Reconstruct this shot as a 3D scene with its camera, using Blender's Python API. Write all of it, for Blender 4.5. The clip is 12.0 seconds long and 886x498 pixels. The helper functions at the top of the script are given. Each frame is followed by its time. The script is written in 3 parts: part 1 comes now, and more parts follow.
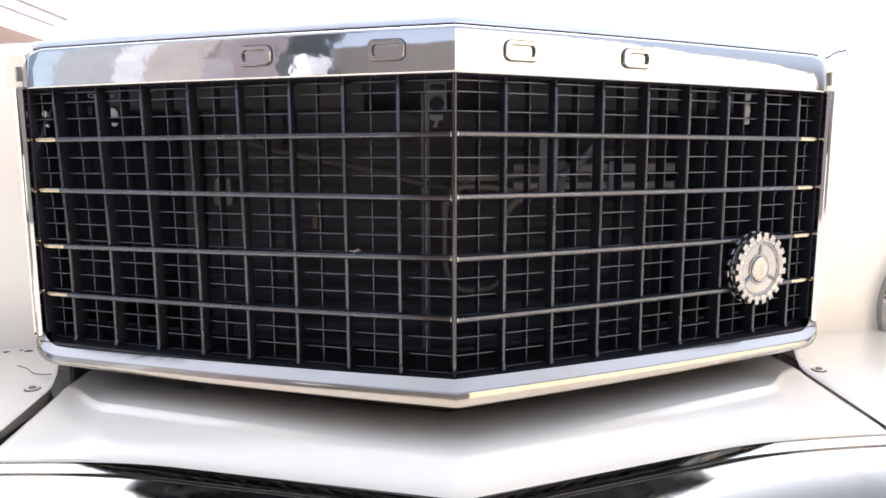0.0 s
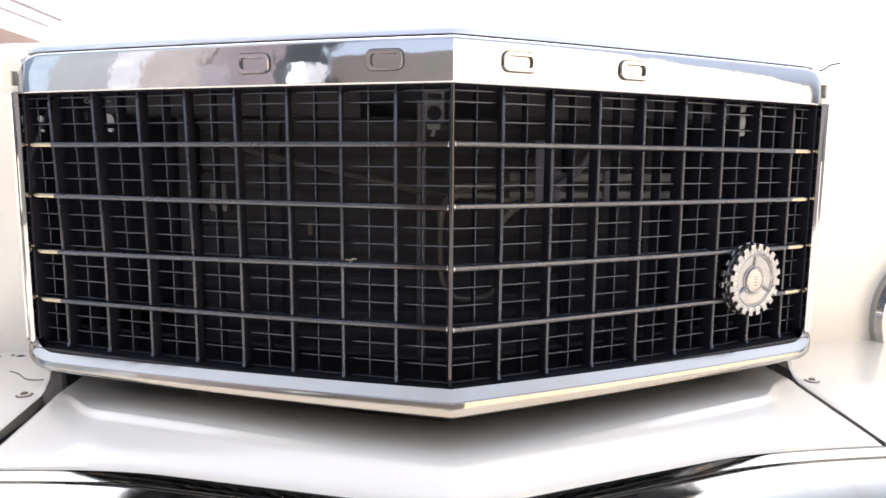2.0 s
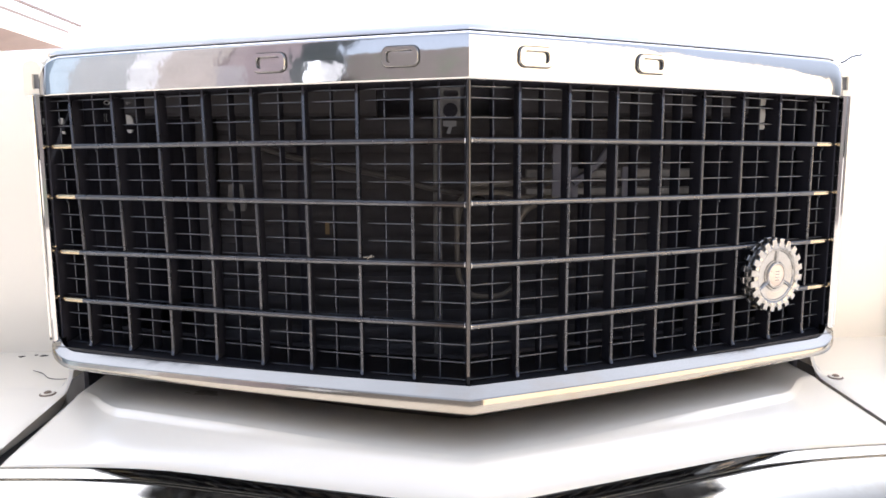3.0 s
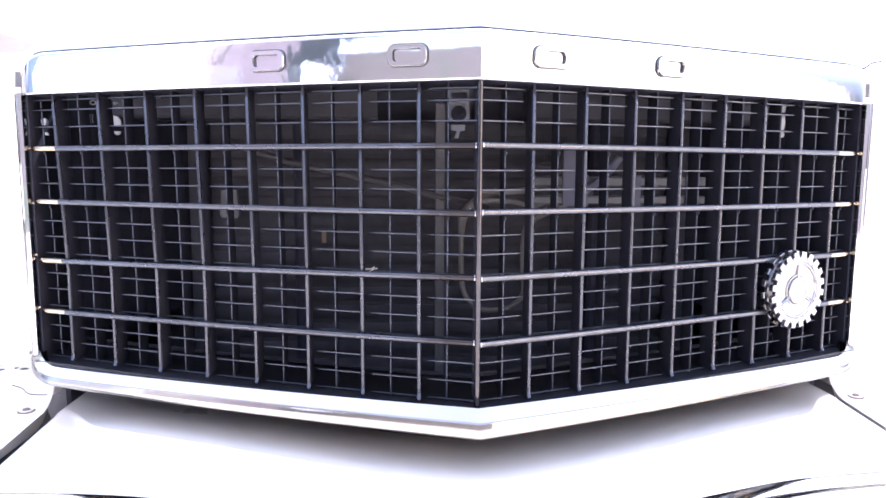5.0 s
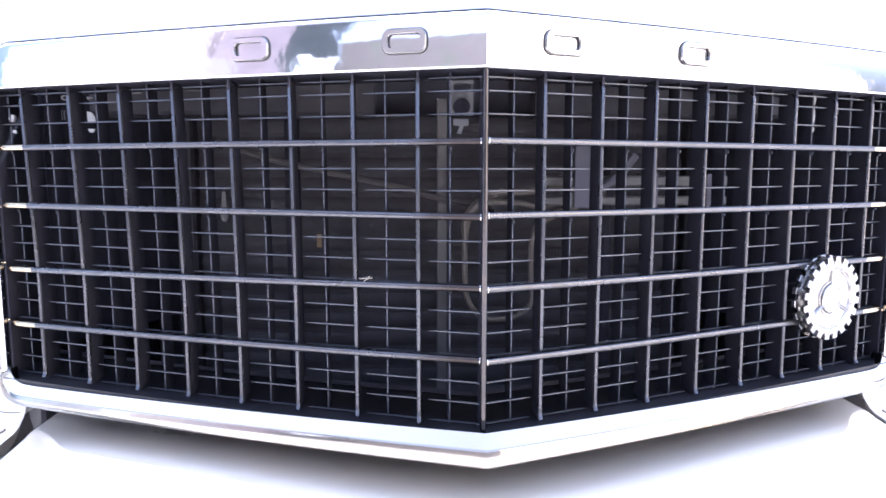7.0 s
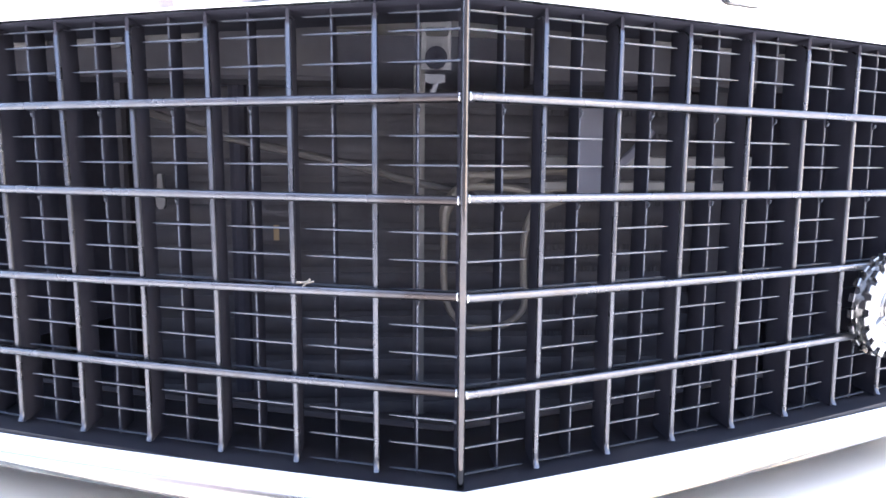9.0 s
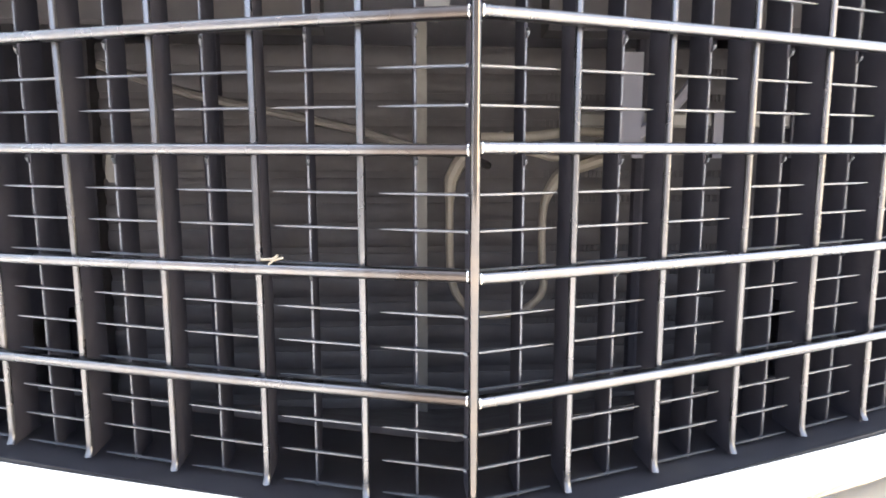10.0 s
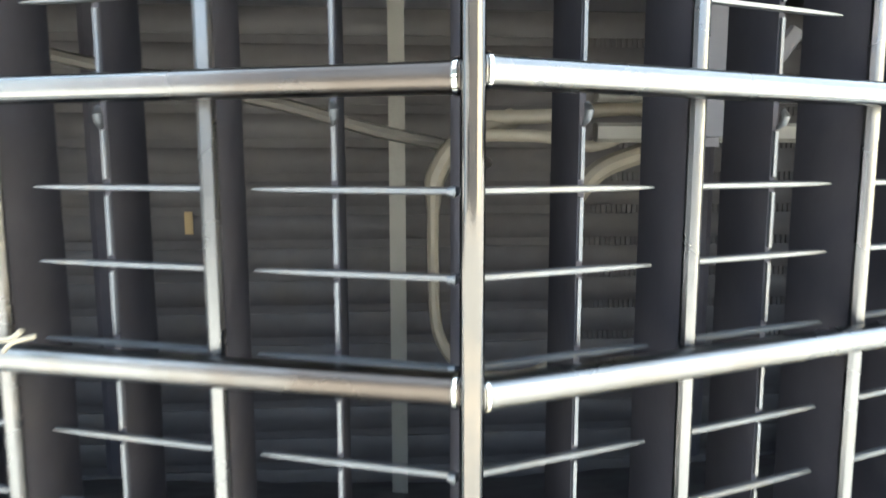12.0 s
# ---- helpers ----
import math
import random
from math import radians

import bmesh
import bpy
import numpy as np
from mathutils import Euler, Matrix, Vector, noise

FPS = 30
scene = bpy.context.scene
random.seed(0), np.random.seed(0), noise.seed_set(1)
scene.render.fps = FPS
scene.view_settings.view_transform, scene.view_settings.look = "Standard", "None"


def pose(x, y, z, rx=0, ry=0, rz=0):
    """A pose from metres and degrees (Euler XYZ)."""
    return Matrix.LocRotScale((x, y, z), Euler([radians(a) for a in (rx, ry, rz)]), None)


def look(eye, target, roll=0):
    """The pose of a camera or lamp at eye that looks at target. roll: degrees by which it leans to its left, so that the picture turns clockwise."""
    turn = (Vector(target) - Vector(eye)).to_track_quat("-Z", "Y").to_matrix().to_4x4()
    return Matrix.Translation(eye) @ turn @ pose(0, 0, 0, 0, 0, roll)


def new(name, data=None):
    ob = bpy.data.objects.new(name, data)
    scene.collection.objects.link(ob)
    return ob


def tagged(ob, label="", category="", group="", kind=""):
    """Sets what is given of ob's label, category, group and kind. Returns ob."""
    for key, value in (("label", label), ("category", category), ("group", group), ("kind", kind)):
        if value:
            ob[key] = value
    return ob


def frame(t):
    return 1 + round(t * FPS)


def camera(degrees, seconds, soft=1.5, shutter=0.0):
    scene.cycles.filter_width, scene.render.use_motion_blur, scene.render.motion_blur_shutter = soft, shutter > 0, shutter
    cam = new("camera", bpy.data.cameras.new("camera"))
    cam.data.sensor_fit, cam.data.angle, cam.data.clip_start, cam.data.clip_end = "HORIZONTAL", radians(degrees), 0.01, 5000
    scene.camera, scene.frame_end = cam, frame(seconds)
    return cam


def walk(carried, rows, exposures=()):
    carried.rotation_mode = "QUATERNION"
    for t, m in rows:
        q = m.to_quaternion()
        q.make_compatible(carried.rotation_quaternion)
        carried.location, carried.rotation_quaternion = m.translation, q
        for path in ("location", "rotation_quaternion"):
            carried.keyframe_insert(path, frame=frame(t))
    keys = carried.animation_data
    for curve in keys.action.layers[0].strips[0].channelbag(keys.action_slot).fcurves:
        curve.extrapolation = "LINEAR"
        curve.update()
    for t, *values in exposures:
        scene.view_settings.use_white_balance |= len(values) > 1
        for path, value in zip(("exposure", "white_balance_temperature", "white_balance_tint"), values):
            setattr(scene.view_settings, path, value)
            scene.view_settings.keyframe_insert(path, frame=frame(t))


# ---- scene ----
cam = camera(65.45, 12.0, soft=1.6, shutter=0.5)
BASE = 0.72          # height of the top grille bar over the ground
ROWS = [
    (0.0, -0.0582, -0.6749, -0.0191, -4.005, -7.813, 0.102),
    (0.5, -0.0598, -0.6750, -0.0182, -3.619, -7.972, 0.068),
    (1.0, -0.0645, -0.6749, -0.0170, -4.169, -8.152, -0.311),
    (1.5, -0.0614, -0.6732, -0.0182, -4.233, -7.732, -0.405),
    (2.0, -0.0611, -0.6742, -0.0137, -4.475, -7.461, -0.455),
    (2.5, -0.0613, -0.6764, -0.0135, -3.907, -7.474, -0.006),
    (3.0, -0.0619, -0.6734, -0.0170, -3.183, -7.469, 0.193),
    (5.0, -0.0745, -0.6282, -0.0186, -3.783, -6.845, -0.299),
    (5.5, -0.0690, -0.6191, -0.0177, -3.983, -6.495, 0.158),
    (6.0, -0.0646, -0.6085, -0.0205, -3.623, -6.201, 0.113),
    (6.5, -0.0696, -0.5950, -0.0200, -3.400, -6.420, 0.038),
    (8.5, -0.0607, -0.4453, -0.0307, -4.523, -7.549, -0.468),
    (9.0, -0.0448, -0.4194, -0.0375, -4.394, -7.303, -0.472),
    (9.5, -0.0392, -0.3736, -0.0465, -4.469, -8.316, -0.135),
    (10.0, -0.0371, -0.3224, -0.0599, -3.970, -8.484, -0.031),
    (10.5, -0.0384, -0.2723, -0.0668, -3.945, -8.325, -0.129),
    (11.0, -0.0346, -0.2186, -0.0712, -4.207, -8.985, 0.080),
    (11.5, -0.0264, -0.1694, -0.0820, -4.651, -9.142, 0.127),
    (12.0, -0.0152, -0.1300, -0.0767, -4.424, -7.449, 0.068),
]
EXPO = [(0.0, 0.42, 5450, 17), (3.0, 0.50, 5500, 16), (5.0, 1.45, 4950, 26), (6.5, 1.5, 4900, 24), (8.5, 1.85, 4700, 22), (9.5, 2.4, 5200, 16), (10.5, 2.78, 5850, 9), (11.5, 2.92, 5800, 3), (12.0, 2.8, 5450, -2)]
STOPS = 1.9
walk(cam, [(t, pose(x, y, BASE + z, 90 + pitch, roll, yaw)) for t, x, y, z, yaw, pitch, roll in ROWS],
     [(t, STOPS + e, k, tint) for t, e, k, tint in EXPO])

# ---- light: open sky, sun behind the car ----
world = bpy.data.worlds.new("sky")
scene.world = world
world.use_nodes = True
wn = world.node_tree
sky = wn.nodes.new("ShaderNodeTexSky")
sky.sky_type = 'NISHITA'
sky.sun_disc = False
sky.sun_elevation = radians(48)
sky.sun_rotation = radians(4.5)
sky.air_density = 1.0
sky.dust_density = 8.0
bg = wn.nodes["Background"]
bg.inputs["Strength"].default_value = 0.12
haze = wn.nodes.new("ShaderNodeHueSaturation")      # hazy, washed-out sky
haze.inputs["Saturation"].default_value = 0.2
wn.links.new(sky.outputs["Color"], haze.inputs["Color"])
wn.links.new(haze.outputs["Color"], bg.inputs["Color"])
sun_data = bpy.data.lights.new("sun", 'SUN')
sun_data.energy = 4.0
sun_data.angle = radians(0.6)
sun_data.color = (1.0, 0.95, 0.86)
sun = new("sun", sun_data)
sun.matrix_world = look((1, 13, 15), (0, 0, 0.7))


# ---- materials ----
def material(name, color, rough=0.5, metal=0.0, coat=0.0, vary=0.08, scale=40.0, bump=0.0, bump_scale=200.0,
             rough_vary=0.1, dirt=None, dirt_amount=0.0, dirt_scale=6.0, random_vary=0.0, spec=0.5, coat_rough=0.05):
    m = bpy.data.materials.new(name)
    m.use_nodes = True
    nt = m.node_tree
    b = nt.nodes["Principled BSDF"]
    tc = nt.nodes.new("ShaderNodeTexCoord")
    n1 = nt.nodes.new("ShaderNodeTexNoise")
    n1.inputs["Scale"].default_value = scale
    n1.inputs["Detail"].default_value = 6
    nt.links.new(tc.outputs["Object"], n1.inputs["Vector"])
    ramp = nt.nodes.new("ShaderNodeMix")
    ramp.data_type = 'RGBA'
    lo = [c * (1 - vary) for c in color]
    hi = [min(1, c * (1 + vary)) for c in color]
    ramp.inputs["A"].default_value = (*lo, 1)
    ramp.inputs["B"].default_value = (*hi, 1)
    nt.links.new(n1.outputs["Fac"], ramp.inputs["Factor"])
    out = ramp.outputs["Result"]
    if dirt:
        n2 = nt.nodes.new("ShaderNodeTexNoise")
        n2.inputs["Scale"].default_value = dirt_scale
        n2.inputs["Detail"].default_value = 9
        n2.inputs["Roughness"].default_value = 0.65
        nt.links.new(tc.outputs["Object"], n2.inputs["Vector"])
        mr = nt.nodes.new("ShaderNodeMapRange")
        mr.inputs["From Min"].default_value = 0.5
        mr.inputs["From Max"].default_value = 0.75
        mr.inputs["To Max"].default_value = dirt_amount
        nt.links.new(n2.outputs["Fac"], mr.inputs["Value"])
        mx = nt.nodes.new("ShaderNodeMix")
        mx.data_type = 'RGBA'
        mx.inputs["B"].default_value = (*dirt, 1)
        nt.links.new(out, mx.inputs["A"])
        nt.links.new(mr.outputs["Result"], mx.inputs["Factor"])
        out = mx.outputs["Result"]
    if random_vary:
        oi = nt.nodes.new("ShaderNodeObjectInfo")
        hs = nt.nodes.new("ShaderNodeHueSaturation")
        mr3 = nt.nodes.new("ShaderNodeMapRange")
        mr3.inputs["To Min"].default_value = 1 - random_vary
        mr3.inputs["To Max"].default_value = 1 + random_vary
        nt.links.new(oi.outputs["Random"], mr3.inputs["Value"])
        nt.links.new(mr3.outputs["Result"], hs.inputs["Value"])
        nt.links.new(out, hs.inputs["Color"])
        out = hs.outputs["Color"]
    nt.links.new(out, b.inputs["Base Color"])
    mr2 = nt.nodes.new("ShaderNodeMapRange")
    mr2.inputs["To Min"].default_value = max(0.0, rough * (1 - rough_vary * 3))
    mr2.inputs["To Max"].default_value = min(1.0, rough * (1 + rough_vary * 3))
    n3 = nt.nodes.new("ShaderNodeTexNoise")
    n3.inputs["Scale"].default_value = scale * 0.35
    n3.inputs["Detail"].default_value = 8
    nt.links.new(tc.outputs["Object"], n3.inputs["Vector"])
    nt.links.new(n3.outputs["Fac"], mr2.inputs["Value"])
    nt.links.new(mr2.outputs["Result"], b.inputs["Roughness"])
    b.inputs["Metallic"].default_value = metal
    b.inputs["Specular IOR Level"].default_value = spec
    b.inputs["Coat Weight"].default_value = coat
    b.inputs["Coat Roughness"].default_value = coat_rough
    if bump:
        n4 = nt.nodes.new("ShaderNodeTexNoise")
        n4.inputs["Scale"].default_value = bump_scale
        n4.inputs["Detail"].default_value = 4
        nt.links.new(tc.outputs["Object"], n4.inputs["Vector"])
        bp = nt.nodes.new("ShaderNodeBump")
        bp.inputs["Strength"].default_value = bump
        bp.inputs["Distance"].default_value = 0.001
        nt.links.new(n4.outputs["Fac"], bp.inputs["Height"])
        nt.links.new(bp.outputs["Normal"], b.inputs["Normal"])
    return m


BUMPER_CHROME = material("bumper_chrome", (0.30, 0.283, 0.24), 0.07, 1.0, vary=0.05, scale=15, bump=0.5, bump_scale=9, rough_vary=0.3,
                         dirt=(0.22, 0.18, 0.13), dirt_amount=0.5, dirt_scale=22)
CHROME = material("chrome", (0.44, 0.438, 0.425), 0.05, 1.0, vary=0.02, bump=0.05, bump_scale=25, rough_vary=0.25)
HEADER_CHROME = material("wavy_chrome", (0.44, 0.438, 0.425), 0.06, 1.0, vary=0.03, bump=0.75, bump_scale=11, rough_vary=0.3,
                         dirt=(0.36, 0.34, 0.31), dirt_amount=0.4, dirt_scale=14)
SILL_CHROME = material("dulled_chrome", (0.28, 0.268, 0.238), 0.11, 1.0, vary=0.05, scale=20, bump=0.5, bump_scale=10, rough_vary=0.4,
                       dirt=(0.27, 0.22, 0.16), dirt_amount=0.6, dirt_scale=12)
ARGENT = material("argent_bar", (0.094, 0.096, 0.101), 0.29, 1.0, vary=0.2, scale=60, bump=0.12, bump_scale=90, rough_vary=0.22,
                  dirt=(0.09, 0.08, 0.07), dirt_amount=0.6, dirt_scale=70, random_vary=0.06)
ARGENT_UP = material("argent_upright", (0.080, 0.083, 0.090), 0.29, 1.0, vary=0.16, scale=80, bump=0.10, rough_vary=0.2, bump_scale=220,
                     dirt=(0.12, 0.11, 0.1), dirt_amount=0.5, dirt_scale=45, random_vary=0.06)
ARGENT_THIN = material("argent_edge", (0.068, 0.075, 0.089), 0.42, 0.7, vary=0.15, scale=150,
                       dirt=(0.1, 0.09, 0.08), dirt_amount=0.6, dirt_scale=60, random_vary=0.08)


def browned(m, color, x0, x1):
    """Colour shift towards x1: the base colour goes over to another along the bar, with a ragged edge."""
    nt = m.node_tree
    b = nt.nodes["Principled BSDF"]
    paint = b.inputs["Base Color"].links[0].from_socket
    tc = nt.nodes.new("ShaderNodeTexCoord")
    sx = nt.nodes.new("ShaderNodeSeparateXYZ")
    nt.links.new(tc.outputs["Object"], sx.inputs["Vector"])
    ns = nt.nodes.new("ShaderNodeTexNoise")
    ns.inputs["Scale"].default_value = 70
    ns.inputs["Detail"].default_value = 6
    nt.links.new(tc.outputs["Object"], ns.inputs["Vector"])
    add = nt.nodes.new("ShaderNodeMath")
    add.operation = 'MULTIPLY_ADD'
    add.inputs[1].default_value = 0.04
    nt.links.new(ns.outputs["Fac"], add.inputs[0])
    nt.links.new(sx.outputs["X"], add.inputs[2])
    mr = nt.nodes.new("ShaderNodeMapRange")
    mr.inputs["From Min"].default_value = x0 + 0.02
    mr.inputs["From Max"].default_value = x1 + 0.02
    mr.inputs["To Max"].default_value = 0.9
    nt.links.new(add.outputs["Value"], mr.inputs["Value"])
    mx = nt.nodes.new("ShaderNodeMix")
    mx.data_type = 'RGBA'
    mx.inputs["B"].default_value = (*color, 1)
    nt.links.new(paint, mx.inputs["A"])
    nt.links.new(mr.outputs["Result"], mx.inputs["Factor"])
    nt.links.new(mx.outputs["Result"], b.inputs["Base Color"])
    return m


ARGENT_BROWNED = browned(material("argent_bar_browned", (0.094, 0.096, 0.101), 0.29, 1.0, vary=0.2, scale=60, bump=0.12, bump_scale=90, rough_vary=0.22,
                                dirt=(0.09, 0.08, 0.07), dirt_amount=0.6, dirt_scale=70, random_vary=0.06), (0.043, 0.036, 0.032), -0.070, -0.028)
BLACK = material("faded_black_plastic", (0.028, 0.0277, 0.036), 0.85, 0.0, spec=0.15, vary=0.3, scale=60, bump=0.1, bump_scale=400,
                 dirt=(0.055, 0.052, 0.055), dirt_amount=0.35, dirt_scale=25)
PAINT = material("cream_paint", (0.72, 0.668, 0.552), 0.28, 0.0, coat=0.8, coat_rough=0.13, vary=0.012, scale=14, rough_vary=0.02, bump=0.03, bump_scale=700)
# warm light caught on the bar ends is put into this gold colour
TIP = material("gold_lit_worn_tip", (0.44, 0.36, 0.235), 0.2, 1.0, vary=0.12, scale=120, dirt=(0.16, 0.12, 0.08), dirt_amount=0.4, dirt_scale=90)
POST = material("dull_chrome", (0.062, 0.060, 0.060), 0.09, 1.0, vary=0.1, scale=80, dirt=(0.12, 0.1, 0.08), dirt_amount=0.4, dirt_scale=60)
DARK = material("dark_gap", (0.02, 0.018, 0.016), 0.8, vary=0.3)


# ---- mesh helpers ----
def part(name, bm, mat, parent=None, label="", smooth=True):
    me = bpy.data.meshes.new(name)
    bmesh.ops.recalc_face_normals(bm, faces=bm.faces)
    bm.to_mesh(me)
    bm.free()
    if smooth:
        for p in me.polygons:
            p.use_smooth = True
        me.set_sharp_from_angle(angle=radians(35))
    me.materials.append(mat)
    ob = new(name, me)
    if parent:
        ob.parent = parent
    if label:
        ob["label"] = label
    return ob


def add_box(bm, x0, x1, y0, y1, z0, z1):
    v = [bm.verts.new((x, y, z)) for x in (x0, x1) for y in (y0, y1) for z in (z0, z1)]
    for a in ((0, 1, 3, 2), (4, 6, 7, 5), (0, 4, 5, 1), (2, 3, 7, 6), (0, 2, 6, 4), (1, 5, 7, 3)):
        bm.faces.new([v[i] for i in a])
    return v


def loft(bm, rings, closed=True, caps=True):
    """Skin rings of points, each a list of the same length."""
    vs = [[bm.verts.new(p) for p in r] for r in rings]
    n = len(rings[0])
    for a, b in zip(vs, vs[1:]):
        for i in range(n if closed else n - 1):
            j = (i + 1) % n
            bm.faces.new((a[i], a[j], b[j], b[i]))
    if caps and closed:
        bm.faces.new(list(reversed(vs[0])))
        bm.faces.new(vs[-1])
    return vs


def squared(c, power):
    return math.copysign(abs(c) ** power, c)


def tube(bm, points, r, n=10, rz=None, swell=None, square=1.0):
    """A bar along points, by parallel rings; square below 1 flattens its faces."""
    rings = []
    pts = [Vector(p) for p in points]
    for i, p in enumerate(pts):
        d = (pts[min(i + 1, len(pts) - 1)] - pts[max(i - 1, 0)]).normalized()
        if i == 0:
            side = d.cross(Vector((0, 0, 1)))
            if side.length < 0.05:
                side = Vector((1, 0, 0))
        side = (side - d * side.dot(d)).normalized()
        up = side.cross(d)
        k = swell[i] if swell else 1.0
        rings.append([p + side * (k * r * squared(math.cos(a), square)) + up * (k * (rz or r) * squared(math.sin(a), square))
                      for a in (2 * math.pi * j / n for j in range(n))])
    loft(bm, rings)


def yf(x):
    """Plan of the grille: a shallow V with slightly bowed sides."""
    a = abs(x)
    return 0.331 * a + 0.122 * a * a


def plan(xe, r, n=12, arc=8, ya=0.0, turn=90):
    """Points (x, y, ox, oy) along the V from end to end, rounded back at both ends; (ox, oy) points outward."""
    half = []
    for i in range(n + 1):
        x = xe * i / n
        half.append((x, yf(x), 0.0, -1.0))
    s = math.atan(0.331 + 0.244 * xe)
    cx, cy = xe - r * math.sin(s), yf(xe) + r * math.cos(s)
    for k in range(1, arc + 1):
        a = s + (radians(turn) - s) * k / arc
        w = k / arc
        ox, oy = math.sin(a) * w, -math.cos(a) * w - (1 - w)
        half.append((cx + r * math.sin(a), cy - r * math.cos(a), ox, oy))
    return [(-x, y, -ox, oy) for x, y, ox, oy in reversed(half[1:])] + half


def sweep(bm, path, profile, closed=True):
    """profile: (outward, height) pairs."""
    loft(bm, [[(x + o * ox, y + o * oy, BASE + z) for o, z in profile] for x, y, ox, oy in path], closed)


# ---- ground and surroundings ----
def plain(name, label, mat, x0, x1, y0, y1, z0, z1):
    bm = bmesh.new()
    add_box(bm, x0, x1, y0, y1, z0, z1)
    return tagged(part(name, bm, mat, smooth=False), label, name.replace("_", " "), kind="structure")


CONCRETE = material("concrete", (0.30, 0.255, 0.20), 0.85, vary=0.15, scale=3, bump=0.4, bump_scale=60,
                    dirt=(0.18, 0.17, 0.15), dirt_amount=0.6, dirt_scale=0.8)
plain("ground", "pale worn concrete driveway under the car", CONCRETE, -600, 600, -600, 600, -0.3, 0)

# ---- the car ----
car = tagged(new("car"), "cream-white vintage saloon front end with black egg-crate grille and chrome trim", "car")
car.location = (0, 0, 0)

ZB = (0.0, -0.0613, -0.1217, -0.1836)      # mean heights of the four bars
# heights at the post and slight fall towards the ends; the two halves sit a little unevenly
BARS = {-1: ((0.0001, -0.0618, -0.1213, -0.1831), (-0.003, 0.0024, -0.0139, -0.0078)), 1: ((0.0006, -0.0607, -0.1224, -0.1845), (-0.0027, -0.0029, -0.0033, 0.0025))}
ZTOP, ZBOT = 0.058, -0.2455
XV = (0.0538, 0.1090, 0.1648, 0.2215, 0.2778, 0.3347, 0.3922, 0.4500)
XEND = 0.490
SUB, SUB_END, FIN_END = 0.0100, 0.037, 0.036


def lean(s, x, z):
    """Signed x of an upright at height z: the halves splay slightly towards the ends, the left one more at its top."""
    k = 0.0045 if s > 0 else 0.075 * max(-0.02, z + 0.12)
    return s * x * (1 + k * min(1.0, x / 0.25))


def fin(bm, s, x, h, y0, y1):
    """A thin upright wall of the insert."""
    loft(bm, [[(lean(s, x, z) + w, y, BASE + z) for w, y in ((-h, y0), (h, y0), (h, y1), (-h, y1))] for z in (ZBOT, -0.14, ZTOP)])


def levels():
    """Heights of the thin inner bars: two in each row and one behind every main bar."""
    edges = [ZTOP, *ZB, ZBOT]
    out = []
    for hi, lo in zip(edges, edges[1:]):
        out += [hi + (lo - hi) / 3 - 0.0018, hi + (lo - hi) * 2 / 3 + 0.0003, lo + 0.0012]
    out[0], out[1] = 0.0420, 0.0232
    out[-1] = ZBOT + 0.0028
    return [ZTOP - 0.005] + out


def grille_insert():
    bm = bmesh.new()
    for s in (-1, 1):
        cuts = [0.0, *XV, XEND]
        mids = [(a + b) / 2 for a, b in zip(cuts, cuts[1:])]
        # deep fins behind the main uprights
        for x in ((0.0, *XV) if s > 0 else XV):
            y = yf(x)
            h = 0.0010 if x else 0.0006
            fin(bm, s, x, h, y + 0.004, y + FIN_END)
        # fins of the inner uprights
        for x in mids[:-1]:
            y = yf(x)
            fin(bm, s, x, 0.0007, y + SUB + 0.001, y + SUB_END)
        # shelves behind the main bars and inner bars
        for z, fall, t in [(z - 0.0004, fall, 0.0007) for z, fall in zip(*BARS[s])]:
            front = 0.002
            rings = []
            for i in range(13):
                x = 0.001 + (XEND - 0.001) * i / 12
                y = yf(x)
                rings.append([(s * x, y + front, BASE + z + fall * x - t), (s * x, y + front, BASE + z + fall * x + t),
                              (s * x, y + front + 0.004, BASE + z + fall * x + t), (s * x, y + front + 0.004, BASE + z + fall * x - t)])
            loft(bm, rings)
        # ceiling above
        rings = []
        for i in range(13):
            x = XEND * i / 12
            y = yf(x)
            rings.append([(s * x, y - 0.004, BASE + ZTOP), (s * x, y + 0.07, BASE + ZTOP), (s * x, y + 0.07, BASE + ZTOP + 0.003), (s * x, y - 0.004, BASE + ZTOP + 0.003)])
        loft(bm, rings)
        # end wall
        add_box(bm, s * XEND, s * (XEND + 0.006), yf(XEND) + 0.001, yf(XEND) + 0.09, BASE + ZBOT - 0.01, BASE + ZTOP + 0.01)
    return bm


grille = part("grille", grille_insert(), BLACK, car, "black plastic egg-crate grille insert", smooth=False)


SILL_BLACK = material("black_enamel", (0.008, 0.008, 0.011), 0.45, vary=0.3, scale=50, dirt=(0.03, 0.027, 0.025), dirt_amount=0.4, dirt_scale=30)
bm = bmesh.new()
rings = []
for i in range(-13, 14):
    x = XEND * i / 13
    y = yf(x)
    rings.append([(x, y - 0.019, BASE - 0.2420), (x, y - 0.012, BASE + ZBOT), (x, y + 0.09, BASE + ZBOT), (x, y + 0.09, BASE + ZBOT - 0.004), (x, y - 0.018, BASE + ZBOT - 0.006)])
loft(bm, rings)
part("sill", bm, SILL_BLACK, grille, "black enamelled grille sill", smooth=False)


def main_bar(s, z, fall):
    bm = bmesh.new()
    pts = []
    xs = [0.0012, 0.0024, 0.0036, 0.0050] + [0.452 * i / 24 for i in range(1, 25)]
    for x in xs:
        pts.append((s * x, yf(x) - 0.001, BASE + z + fall * x))
    swell = [1.12, 1.08, 1.03] + [1.0] * (len(xs) - 3)
    tube(bm, pts, 0.0036, 20, 0.0030, swell, 0.62)
    return bm


